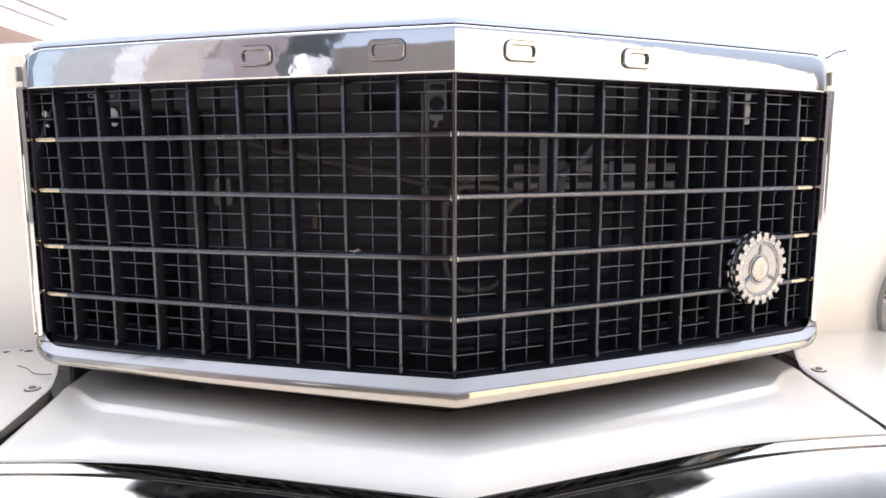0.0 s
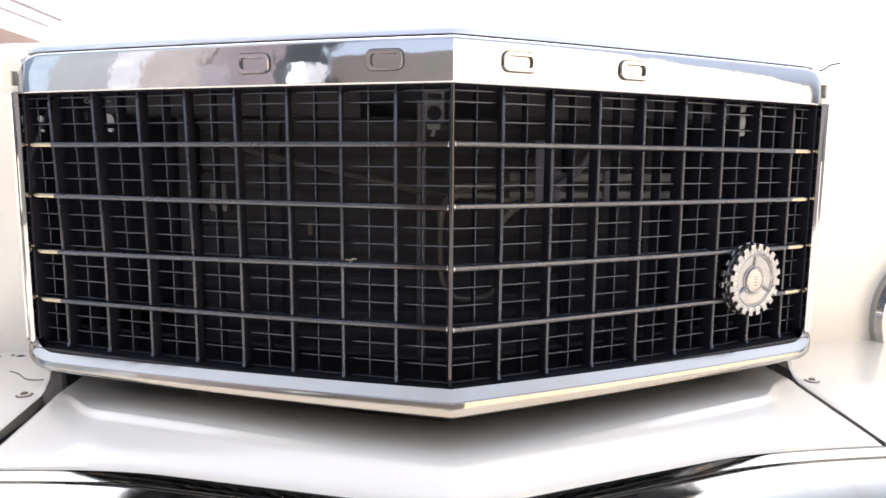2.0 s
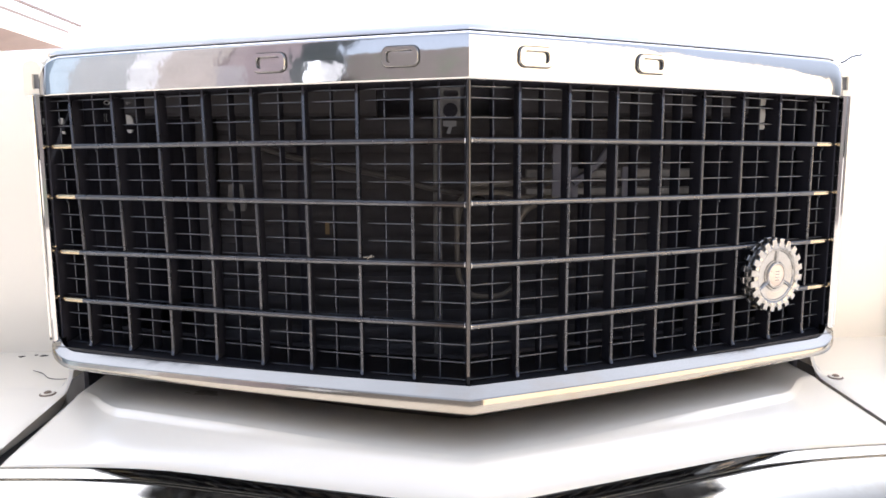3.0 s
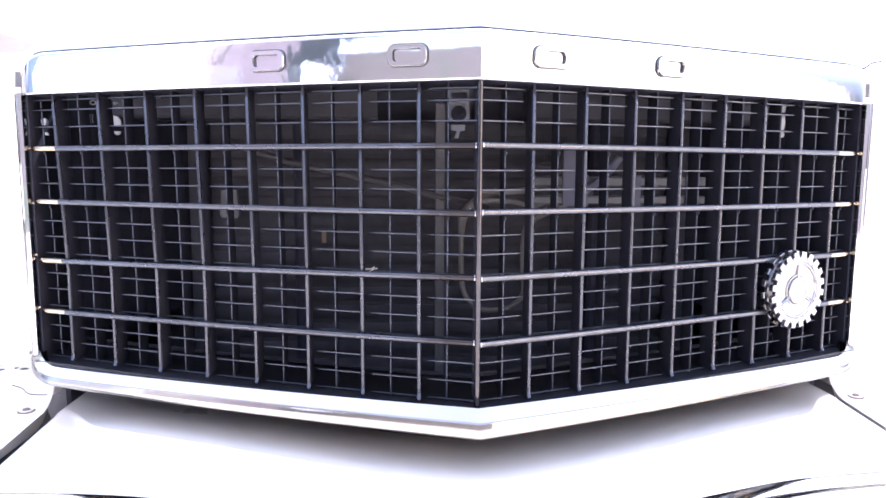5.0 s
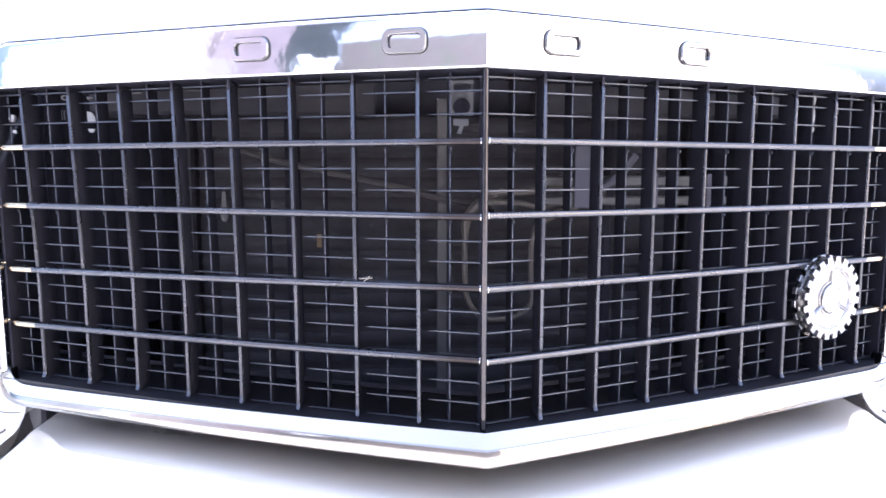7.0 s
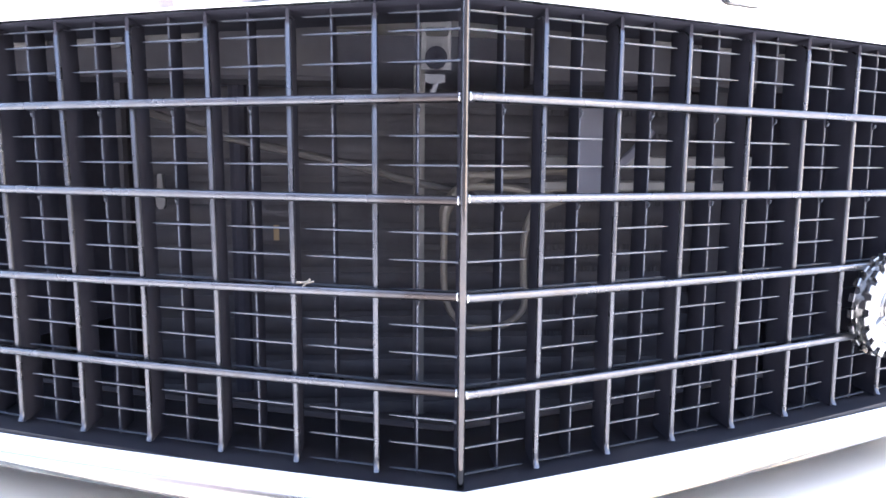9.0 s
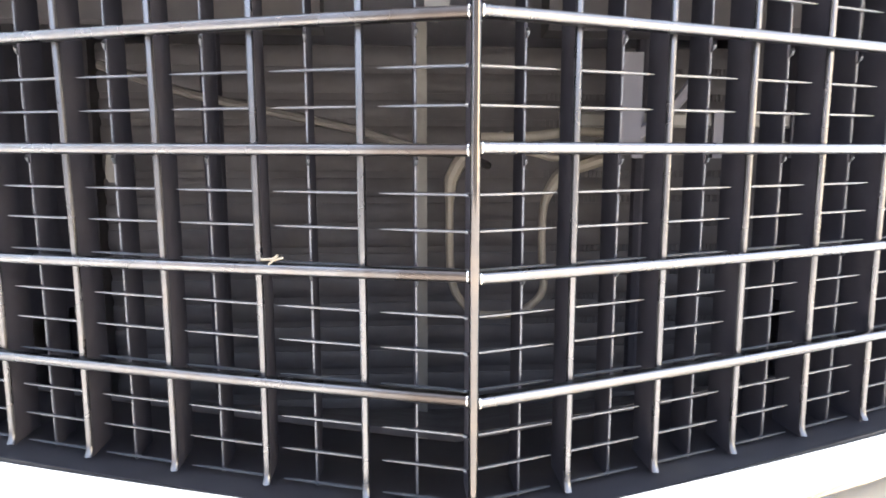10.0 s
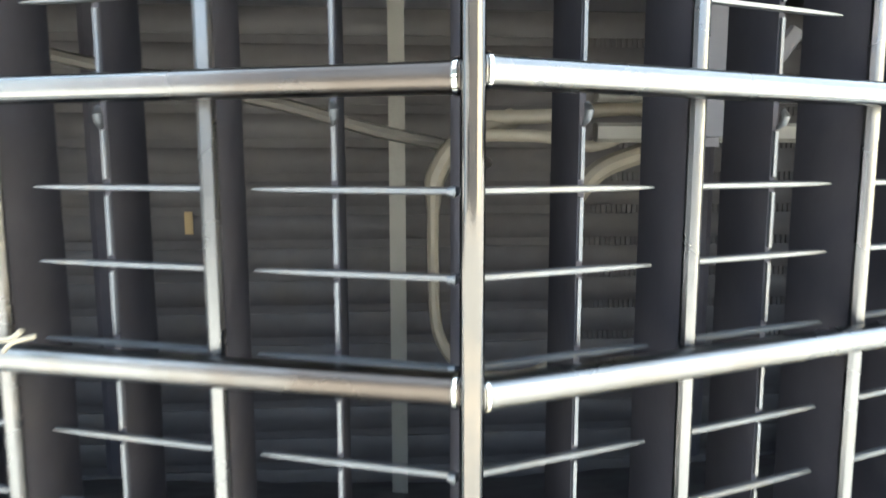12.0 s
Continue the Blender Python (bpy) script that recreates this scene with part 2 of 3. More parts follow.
def bar_tip(s, z, fall):
    """The bar's last stretch, bending back."""
    bm = bmesh.new()
    x0, y0 = 0.471, yf(0.471) - 0.001
    pts = [(s * 0.452, yf(0.452) - 0.001, BASE + z + fall * 0.452), (s * x0, y0, BASE + z + fall * x0)]
    for k in range(1, 7):
        a = k / 6
        pts.append((s * (x0 + 0.018 * math.sin(a * 1.35)), y0 + 0.007 * a + 0.016 * a * a, BASE + z + fall * x0))
    tube(bm, pts, 0.0036, 20, 0.0030, [1.0, 1.0, 1.0, 0.97, 0.92, 0.85, 0.75, 0.55], 0.62)
    return bm


def main_upright(s, x):
    bm = bmesh.new()
    w = 0.0019
    y = yf(x)
    rows = [(ZTOP - 0.003, 0.022), (ZTOP - 0.004, 0.010), (ZTOP - 0.007, 0.0045), (ZTOP - 0.012, 0.003), (-0.14, 0.0025), (ZBOT + 0.010, 0.002), (ZBOT + 0.0055, 0.0012), (ZBOT + 0.0025, -0.0014)]
    rings = []
    for z, d in rows:
        rings.append([(lean(s, x, z) + w * c, y + d + 0.0022 - 0.0022 * e, BASE + z)
                      for c, e in ((-1, 0), (-1, 0.5), (-0.6, 0.9), (0, 1.0), (0.6, 0.9), (1, 0.5), (1, 0))])
    loft(bm, rings)
    return bm


def thin_upright(s, x):
    bm = bmesh.new()
    y = yf(x) + SUB
    lv = levels()
    for i, (hi, lo) in enumerate(zip(lv, lv[1:])):
        cell = i % 3 == 0 and i > 0
        px = lean(s, x, (hi + lo) / 2)
        add_box(bm, px - 0.0004, px + 0.0004, y - 0.0002, y + 0.002, BASE + lo + 0.0020, BASE + hi - (0.0098 if cell else 0.0020))
        if cell:      # short clip under each main bar
            tube(bm, [(px, y - 0.0002, BASE + hi - 0.0092), (px + 0.0003, y - 0.0022, BASE + hi - 0.0080), (px + 0.0004, y - 0.0030, BASE + hi - 0.0064), (px, y - 0.0022, BASE + hi - 0.0048)], 0.0009, 14, swell=[0.6, 1.0, 1.15, 0.7])
    return bm


def thin_bar(s, z):
    bm = bmesh.new()
    cuts = [0.0, *XV, XEND]
    for a, b in zip(cuts, cuts[1:]):
        a, b = a + 0.002, b - 0.002
        if a < 0.01:
            tube(bm, [(s * 0.0016, SUB - 0.0006, BASE + z), (s * 0.0024, SUB - 0.0016, BASE + z), (s * 0.0034, SUB - 0.0010, BASE + z)], 0.0012, 14, swell=[0.8, 1.1, 0.7])
        rings = []
        for u, h in ((0, 1), (0.25, 1), (0.50, 1), (0.65, 0.9), (0.77, 0.7), (0.87, 0.25)):
            x = abs(lean(s, a + (b - a) * u, z))
            y = yf(x) + SUB - 0.0012
            t = 0.0008 * h
            rings.append([(s * x, y + 0.0012, BASE + z - t), (s * x, y, BASE + z - t * 0.6), (s * x, y, BASE + z + t * 0.6),
                          (s * x, y + 0.0012, BASE + z + t)])
        loft(bm, rings)
    return bm


def bar_collar(s, z):
    """The bright bead where a bar meets the post."""
    bm = bmesh.new()
    tube(bm, [(s * x, yf(x) - 0.0012, BASE + z) for x in (0.0014, 0.0018, 0.0026, 0.0031)], 0.0041, 20, 0.0036, [0.9, 1.03, 1.0, 0.86], 0.7)
    return bm


for s in (-1, 1):
    for z, fall in zip(*BARS[s]):
        part("collar", bar_collar(s, z), CHROME, grille, "bright bead at the post")
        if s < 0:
            part("horizontal_bar", main_bar(s, z, fall), ARGENT_BROWNED, grille, "silver-painted bar, brown beside the post")
        else:
            part("horizontal_bar", main_bar(s, z, fall), ARGENT, grille, "silver-painted flat-faced bar")
        part("bar_tip", bar_tip(s, z, fall), TIP, grille, "worn metal tip with a golden glow in its colour")
        bm = bmesh.new()
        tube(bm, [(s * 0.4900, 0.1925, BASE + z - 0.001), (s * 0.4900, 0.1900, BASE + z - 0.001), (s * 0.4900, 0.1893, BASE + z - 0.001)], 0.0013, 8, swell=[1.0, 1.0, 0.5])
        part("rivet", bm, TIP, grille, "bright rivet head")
    for x in XV:
        part("vertical_bar", main_upright(s, x), ARGENT_UP, grille, "silver-painted upright")
    cuts = [0.0, *XV, XEND]
    for a, b in zip(cuts, cuts[1:]):
        part("thin_upright", thin_upright(s, (a + b) / 2), ARGENT_THIN, grille)
    for z in levels():
        part("thin_bar", thin_bar(s, z), ARGENT_THIN, grille)


def centre_post():
    bm = bmesh.new()
    tube(bm, [(0, -0.004, BASE + ZBOT - 0.002), (0, -0.004, BASE + ZTOP + 0.002)], 0.0024, 12)
    return bm


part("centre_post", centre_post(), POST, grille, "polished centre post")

# chrome surround
bm = bmesh.new()
lip = [(0.012, -0.2440), (0.0190, -0.2400), (0.0215, -0.2390), (0.0335, -0.2482), (0.0346, -0.2490), (0.0351, -0.2500),
       (0.0360, -0.2600), (0.0360, -0.2625), (0.0345, -0.2642), (0.030, -0.2648), (0.010, -0.2640)]
rings = []
for x, y, ox, oy in plan(0.462, 0.035, n=30, arc=12):
    t = min(1.0, max(0.0, (abs(x) - 0.455) / 0.042))
    k = 1 - 0.45 * t ** 2
    n = 0.0075 * min(1.0, abs(x) / 0.46)      # the top edge sinks towards the ends
    rings.append([(x + o * k * ox, y + o * k * oy, BASE - 0.2390 + (z + 0.2390) * k - n * max(0.0, (z + 0.264) / 0.025) + t ** 2.6 * (0.014 + 0.026 * max(0.0, (z + 0.264) / 0.025))) for o, z in lip])
loft(bm, rings)
lower_trim = part("lower_trim", bm, SILL_CHROME, car, "polished chrome lower grille moulding")
bm = bmesh.new()
header = [(-0.004, 0.0585), (0.0080, 0.0575), (0.0092, 0.0580), (0.0098, 0.0590), (0.00985, 0.0600), (0.0100, 0.0800), (0.0097, 0.0980),
          (0.0095, 0.0990), (0.0085, 0.1008), (0.0060, 0.1025), (0.0000, 0.1035), (-0.025, 0.1035), (-0.025, 0.0585)]
rings = []
for x, y, ox, oy in plan(0.474, 0.036, n=40, arc=10):
    t = min(1.0, max(0.0, (abs(x) - 0.462) / 0.034))
    k = 1 - 0.72 * t ** 2.4
    rings.append([(x + o * ox, y + o * oy, BASE + 0.0575 + (z - 0.0575) * k) for o, z in header])
loft(bm, rings)
header_trim = part("header_trim", bm, HEADER_CHROME, car, "broad polished chrome header moulding")
for s in (-1, 1):
    bm = bmesh.new()
    x, y = s * 0.4955, yf(0.4955)
    ring = [(-0.004, 0.03), (-0.004, -0.004), (-0.002, -0.008), (0.002, -0.009), (0.0045, -0.007), (0.0055, -0.002), (0.0075, -0.001), (0.0105, -0.003), (0.0125, 0.002), (0.013, 0.03)]
    loft(bm, [[(x + s * a, y + b, BASE + z) for a, b in ring] for z in (-0.240, -0.1, 0.06)])
    part("side_trim", bm, CHROME, car, "narrow chrome side moulding")

# hood
bm = bmesh.new()
rings = []
for x, y, ox, oy in plan(0.470, 0.03, n=14):
    c = 0.022 * (abs(x) / 0.5) ** 2
    rings.append([(x + o * ox, y + o * oy, BASE + z) for o, z in ((-0.03, 0.1040), (-0.0005, 0.1043), (0.0020, 0.1062), (0.0010, 0.1095), (-0.006, 0.1125), (-0.022, 0.1145))]
                 + [(x * 1.02, 0.45 + y * 0.4, BASE + 0.140 - c), (x * 1.05, 1.5, BASE + 0.19 - c)])
loft(bm, rings, closed=False)
part("hood", bm, PAINT, car, "cream-white hood with a creased front lip")
bm = bmesh.new()
sweep(bm, plan(0.466, 0.03), [(-0.004, 0.1042), (0.0032, 0.1042), (0.0037, 0.1047), (0.0030, 0.1085), (0.0000, 0.1118), (-0.006, 0.1128)])
part("hood_trim", bm, material("brushed_trim", (0.62, 0.62, 0.62), 0.34, 1.0, vary=0.08, scale=30, bump=0.05, bump_scale=300), car, "slim dull metal hood edge moulding")

# valance below the grille
def yb(x):
    a = abs(x)
    return -0.0915 + 0.31 * a if a < 0.28 else -0.0915 + 0.0868 + 0.0285 * (1 - math.exp(-(a - 0.28) / 0.092))


bm = bmesh.new()
rings = []
edge = [(0.478, 0.0004), (0.485, 0.0018), (0.490, 0.0048), (0.4925, 0.0100)]
cols = [(-x, d) for x, d in reversed(edge)] + [(0.47 * i / 34, 0.0) for i in range(-34, 35)] + edge
for x, drop in cols:
    x *= 0.974 if x < -0.471 else 0.996 if x > 0.471 else 1.0
    y0, y1 = yf(x), yb(x)
    e = min(1.0, max(0.0, (abs(x) - 0.36) / 0.12))
    drop += 0.006 * e * e * (3 - 2 * e)
    g = min(1.0, max(0.0, (abs(x) - 0.385) / 0.085))
    g = g * g * (3 - 2 * g)
    r, q = -0.048 + 0.055 * g, 1 - g        # the ridge curls back and fades at the ends
    row = [(x, y0 + r + d, BASE - 0.3006 - drop - q * (0.35 * d + 3.0 * d * d) * d) for d in (0.135, 0.105, 0.085, 0.066, 0.050, 0.036, 0.024, 0.014, 0.006, 0.001)]
    w = 0.0045 * min(1.0, max(0.0, (abs(x) - 0.10) / 0.16)) * q       # a soft step along the ridge, fading at the middle
    row = [(a, b, c + w) for a, b, c in row]
    row += [(x, y0 + r + d, BASE + h + w * k - drop) for d, h, k in ((0, -0.3006, 1), (-0.0008, -0.3007, 0.97), (-0.0052, -0.3011, 0.50), (-0.0096, -0.3019, 0.03), (-0.012, -0.3026, 0))]
    for u, h in ((0.12, -0.3050), (0.25, -0.3075), (0.5, -0.3125), (0.75, -0.3175), (0.9, -0.3210), (1.0, -0.3245)):
        row.append((x, y0 + r - 0.012 + (y1 - y0 - r + 0.012) * u, BASE + h - drop * (1 - 0.7 * u)))
    row += [(x, y1 - 0.004, BASE - 0.333), (x, y1 + 0.002, BASE - 0.40)]
    rings.append(row)
loft(bm, rings, closed=False)
part("valance", bm, PAINT, car, "cream-white valance panel below the grille")
# added dark sheet: the shade under the lower trim, put into its colour
TRAY = material("shade_and_grime", (0.07, 0.065, 0.06), 0.4, vary=0.2, scale=18, dirt=(0.07, 0.06, 0.05), dirt_amount=0.7, dirt_scale=9)
bm = bmesh.new()
loft(bm, [[(x, yf(x) + d, BASE + h) for d, h in ((0.20, -0.300), (0.16, -0.326), (0.05, -0.331), (-0.02, -0.335)) ] for x in (0.478 * i / 20 for i in range(-20, 21))], closed=False)
part("valance_shade", bm, TRAY, car, "dark grimy sheet standing in for shade behind the valance")

# bumper
bm = bmesh.new()
rings = []
for i in range(-40, 41):
    x = 1.0 * i / 40
    y = yb(x) + max(0, abs(x) - 0.75) ** 2 * 3.5
    rings.append([(x, y + o, BASE + z) for o, z in ((0.02, -0.37), (0.006, -0.336), (0.001, -0.3292), (-0.003, -0.3270), (-0.007, -0.3276), (-0.0180, -0.3308), (-0.0190, -0.3311), (-0.0200, -0.3312), (-0.0210, -0.3309), (-0.0220, -0.3303), (-0.0340, -0.3262), (-0.0350, -0.3257), (-0.0360, -0.3256), (-0.0370, -0.3259), (-0.0385, -0.3264),
                  (-0.050, -0.3297), (-0.064, -0.3336), (-0.080, -0.3390), (-0.099, -0.3530), (-0.117, -0.390), (-0.122, -0.44), (-0.11, -0.49), (0.0, -0.50), (0.02, -0.49))])
loft(bm, rings)
part("bumper", bm, BUMPER_CHROME, car, "heavy chrome front bumper")

# fenders with the recessed lamp walls and shelves
for s in (-1, 1):
    bm = bmesh.new()
    outline = [(0.5090, 0.34), (0.5090, 0.216), (0.5110, 0.211), (0.5140, 0.212), (0.5160, 0.218), (0.531, 0.335), (0.549, 0.375), (0.59, 0.395), (0.95, 0.41), (0.985, 0.44), (1.0, 0.52), (1.0, 1.5)]
    low = [-0.262, -0.262, -0.262, -0.262, -0.266, -0.300] + [-0.32] * 6
    loft(bm, [[(s * x, y, BASE + z) for (x, y), z in zip(outline, low)]] + [[(s * x, y, BASE + z) for x, y in outline] for z in (-0.2, 0.0, 0.085)]
         + [[(s * (x - 0.004), y + 0.008, BASE + 0.103) for x, y in outline], [(s * (x - 0.012 if x > 0.52 else x), max(y, 0.222) + 0.03, BASE + 0.118) for x, y in outline], [(s * 0.512, max(y, 0.30) + 0.02, BASE + 0.128) for x, y in outline]], closed=False)
    part("fender", bm, PAINT, car, "cream-white fender nose with recessed lamp wall")
    bm = bmesh.new()
    rings = []
    for i in range(41):
        y = 0.03 + 0.40 * i / 40
        f = 0.0125 * max(0.0, (0.19 - y) / 0.16)
        c = min(1.0, max(0.0, (y - 0.190) / 0.045))
        c = 0.050 * (1 - math.sqrt(1 - c * c))
        rings.append([(s * x, y, BASE + z - f + c * k) for x, z, k in ((0.5060, -0.336, 1), (0.5045, -0.3180, 1), (0.4985, -0.3168, 1), (0.4978, -0.3150, 1), (0.5010, -0.3132, 0.9), (0.5060, -0.3128, 0.5), (0.516, -0.3125, 0.0), (0.62, -0.312, 0), (1.0, -0.312, 0))])
    loft(bm, rings, closed=False)
    part("lamp_shelf", bm, PAINT, car, "cream-white shelf panel under the lamp")

# ---- behind the grille ----
BAY = material("bay_dark", (0.10, 0.10, 0.12), 0.7, vary=0.3, scale=20, dirt=(0.14, 0.13, 0.14), dirt_amount=0.5, dirt_scale=12)
CORE = material("radiator_brown", (0.040, 0.038, 0.043), 0.65, 0.1, vary=0.3, scale=60, dirt=(0.058, 0.051, 0.044), dirt_amount=0.6, dirt_scale=14)
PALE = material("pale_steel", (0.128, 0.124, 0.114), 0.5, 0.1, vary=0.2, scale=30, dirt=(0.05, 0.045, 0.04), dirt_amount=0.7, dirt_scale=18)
TAN = material("tan_hose", (0.130, 0.116, 0.093), 0.6, vary=0.15, scale=40, dirt=(0.05, 0.045, 0.04), dirt_amount=0.6, dirt_scale=20)
STEEL = material("dull_steel", (0.18, 0.18, 0.18), 0.55, 0.3, vary=0.15, scale=60)
ZINC = material("dull_zinc", (0.42, 0.42, 0.40), 0.5, 0.2, vary=0.2, scale=90, dirt=(0.1, 0.09, 0.07), dirt_amount=0.6, dirt_scale=70)
STRAW = material("dry_straw", (0.15, 0.135, 0.105), 0.7, vary=0.2, scale=300)
YELLOW = material("yellow_tag", (0.26, 0.19, 0.09), 0.6, vary=0.1)

for x0, x1, y0, y1, z0, z1 in ((-0.500, -0.494, 0.26, 0.66, -0.47, 0.115), (0.494, 0.500, 0.26, 0.66, -0.47, 0.115),
                               (-0.5, 0.5, 0.655, 0.665, -0.47, 0.17), (-0.5, 0.5, 0.30, 0.66, -0.480, -0.470)):
    bm = bmesh.new()
    add_box(bm, x0, x1, y0, y1, BASE + z0, BASE + z1)
    part("bay_panel", bm, BAY, car, "dark inner panel behind the grille", smooth=False)

bm = bmesh.new()
loft(bm, [[(x, yf(x) + 0.088, BASE - 0.2400), (x, 0.655, BASE - 0.4400), (x, 0.655, BASE - 0.4440), (x, yf(x) + 0.088, BASE - 0.2440)] for x in (0.494 * i / 8 for i in range(-8, 9))])
part("bay_panel", bm, CORE, car, "dark splash panel under the radiator", smooth=False)
for s in (-1, 1):      # radiator support beside the core
    bm = bmesh.new()
    loft(bm, [[(s * x, y, BASE + z) for x, y in ((0.396, 0.474), (0.412, 0.440), (0.486, 0.306), (0.494, 0.300), (0.494, 0.310), (0.490, 0.312), (0.416, 0.446), (0.400, 0.476))] for z in (-0.239, -0.1, 0.105)])
    part("radiator_support", bm, BLACK, car, "dark pressed radiator support panel")
bm = bmesh.new()
add_box(bm, -0.99, 0.99, 1.485, 1.50, BASE - 0.32, BASE + 0.10)
part("bulkhead", bm, BAY, car, "plain dark bulkhead", smooth=False)

bm = bmesh.new()
add_box(bm, -0.37, 0.37, 0.500, 0.54, BASE - 0.43, BASE + 0.055)
radiator = part("radiator", bm, CORE, car, "dusty brown radiator core", smooth=False)
for s in (-1, 1):
    bm = bmesh.new()
    loft(bm, [[(s * x, y, BASE + z) for x, y in ((0.370, 0.475), (0.374, 0.470), (0.396, 0.470), (0.400, 0.475), (0.400, 0.55), (0.370, 0.55))] for z in (-0.43, -0.2, 0.075)])
    part("radiator_tank", bm, CORE, radiator, "dark side tank")
bm = bmesh.new()
for k in range(46):
    x = 0.142 + 0.0049 * k
    add_box(bm, x, x + 0.0022, 0.4982, 0.5005, BASE - 0.29, BASE + 0.05)
tagged(part("cooling_fin", bm, CORE, radiator, smooth=False), "fine upright cooling fins", kind="stuff")
for k in range(16):
    bm = bmesh.new()
    z = BASE - 0.408 + 0.0300 * k
    tube(bm, [(-0.37, 0.498, z), (0.37, 0.498, z)], 0.0030, 10, 0.0115)
    part("radiator_tube", bm, CORE, radiator)

# upright brace, slotted latch plate, hoses and brackets
bm = bmesh.new()
add_box(bm, -0.0155, -0.0025, 0.424, 0.432, BASE - 0.43, BASE + 0.075)
add_box(bm, -0.0155, -0.0135, 0.432, 0.446, BASE - 0.43, BASE + 0.075)
part("centre_brace", bm, PALE, car, "pale steel upright brace", smooth=False)
bm = bmesh.new()
x0, x1, y = -0.0222, -0.0011, 0.083
for a, b, c, d in ((x0, x1, 0.0562, 0.0612), (x0, -0.0193, 0.0495, 0.0562), (-0.0028, x1, 0.0495, 0.0562), (x0, x1, 0.0440, 0.0495), (x0, x1, 0.0268, 0.0440)):
    add_box(bm, a, b, y, y + 0.002, BASE + c, BASE + d)
for cx, sx in ((-0.0193, 1), (-0.0028, -1)):      # rounded ends of the slot
    for sz, cz in ((1, 0.0495), (-1, 0.0562)):
        loft(bm, [[(cx, yy, BASE + cz), (cx + sx * 0.0026, yy, BASE + cz), (cx + sx * 0.0008, yy, BASE + cz + sz * 0.0008), (cx, yy, BASE + cz + sz * 0.0026)] for yy in (y, y + 0.002)])
latch_plate = part("latch_plate", bm, STEEL, car, "slotted pale steel latch plate", smooth=False)
bm = bmesh.new()
loft(bm, [[(x, y + d, BASE + z) for x, z in ((-0.0194, 0.0237), (-0.0051, 0.0237), (-0.0051, 0.0180), (-0.0098, 0.0172), (-0.0118, 0.0100), (-0.0160, 0.0104), (-0.0132, 0.0172), (-0.0194, 0.0182))] for d in (0.001, 0.003)])
part("latch_tongue", bm, STEEL, latch_plate, "bent steel latch tongue", smooth=False)
bm = bmesh.new()
tube(bm, [(-0.0120, y - 0.0005, BASE + 0.0345), (-0.0120, y - 0.005, BASE + 0.0345), (-0.0120, y - 0.0065, BASE + 0.0345)], 0.0078, 16)
add_box(bm, -0.0170, -0.0070, y - 0.0078, y - 0.006, BASE + 0.0335, BASE + 0.0355)
add_box(bm, -0.0130, -0.0110, y - 0.0078, y - 0.006, BASE + 0.0295, BASE + 0.0395)
part("latch_screw", bm, BLACK, latch_plate, "black cross-head screw")


def arc_points(pts, n=6):
    """A smooth line through points."""
    out = []
    P = [Vector(p) for p in pts]
    for i in range(len(P) - 1):
        a, b, c, d = P[max(i - 1, 0)], P[i], P[i + 1], P[min(i + 2, len(P) - 1)]
        for k in range(n):
            t = k / n
            out.append(0.5 * ((2 * b) + (c - a) * t + (2 * a - 5 * b + 4 * c - d) * t * t + (3 * b - a - 3 * c + d) * t ** 3))
    out.append(P[-1])
    return out


bm = bmesh.new()
pipe = arc_points([(0.060, 0.29, BASE - 0.052), (0.0272, 0.28, BASE - 0.0665), (0.0138, 0.28, BASE - 0.0835), (0.0107, 0.28, BASE - 0.1016), (0.0110, 0.28, BASE - 0.1614), (0.0144, 0.28, BASE - 0.185),
                   (0.0240, 0.28, BASE - 0.2005), (0.0377, 0.28, BASE - 0.2100), (0.0686, 0.28, BASE - 0.2095), (0.0860, 0.28, BASE - 0.2005), (0.0953, 0.28, BASE - 0.186), (0.0936, 0.28, BASE - 0.1575),
                   (0.0939, 0.28, BASE - 0.1155), (0.1012, 0.28, BASE - 0.0949), (0.1150, 0.28, BASE - 0.0815), (0.150, 0.285, BASE - 0.070)])
fat = [1.75 if p.z > BASE - 0.088 else 1.0 + 0.75 * max(0.0, (p.z - BASE + 0.110) / 0.022) for p in pipe]
tube(bm, pipe, 0.0036, 10, swell=fat)
part("hose", bm, TAN, car, "bent tan cooling pipe with thicker hose ends")
bm = bmesh.new()
add_box(bm, 0.126, 0.150, 0.198, 0.203, BASE - 0.066, BASE + 0.010)
add_box(bm, 0.148, 0.150, 0.203, 0.240, BASE - 0.066, BASE + 0.010)
part("bracket", bm, BAY, car, "grey upright bracket plate", smooth=False)
bm = bmesh.new()
tube(bm, arc_points([(0.030, 0.272, BASE - 0.0640), (0.050, 0.27, BASE - 0.0632), (0.079, 0.27, BASE - 0.0645), (0.1025, 0.27, BASE - 0.0695), (0.128, 0.27, BASE - 0.0610), (0.160, 0.275, BASE - 0.050)]), 0.0030, 10, 0.0036)
part("hose", bm, TAN, car, "sagging pale hose")
bm = bmesh.new()
tube(bm, arc_points([(0.030, 0.284, BASE - 0.0525), (0.080, 0.282, BASE - 0.0515), (0.130, 0.28, BASE - 0.0470), (0.186, 0.28, BASE - 0.0545)]), 0.0035, 10, 0.0044)
part("hose", bm, TAN, car, "thin pale pipe")
for z0, z1 in ((-0.0442, -0.0312), (-0.0672, -0.0562)):
    bm = bmesh.new()
    loft(bm, [[(x, 0.262 + y, BASE + z) for y, z in ((0.010, z0), (0.002, z0), (0, z0 + 0.002), (0, z1 - 0.002), (0.002, z1), (0.010, z1))] for x in (0.104, 0.16, 0.22, 0.28, 0.332)])
    part("cross_rail", bm, PALE, car, "pale pressed cross rail")
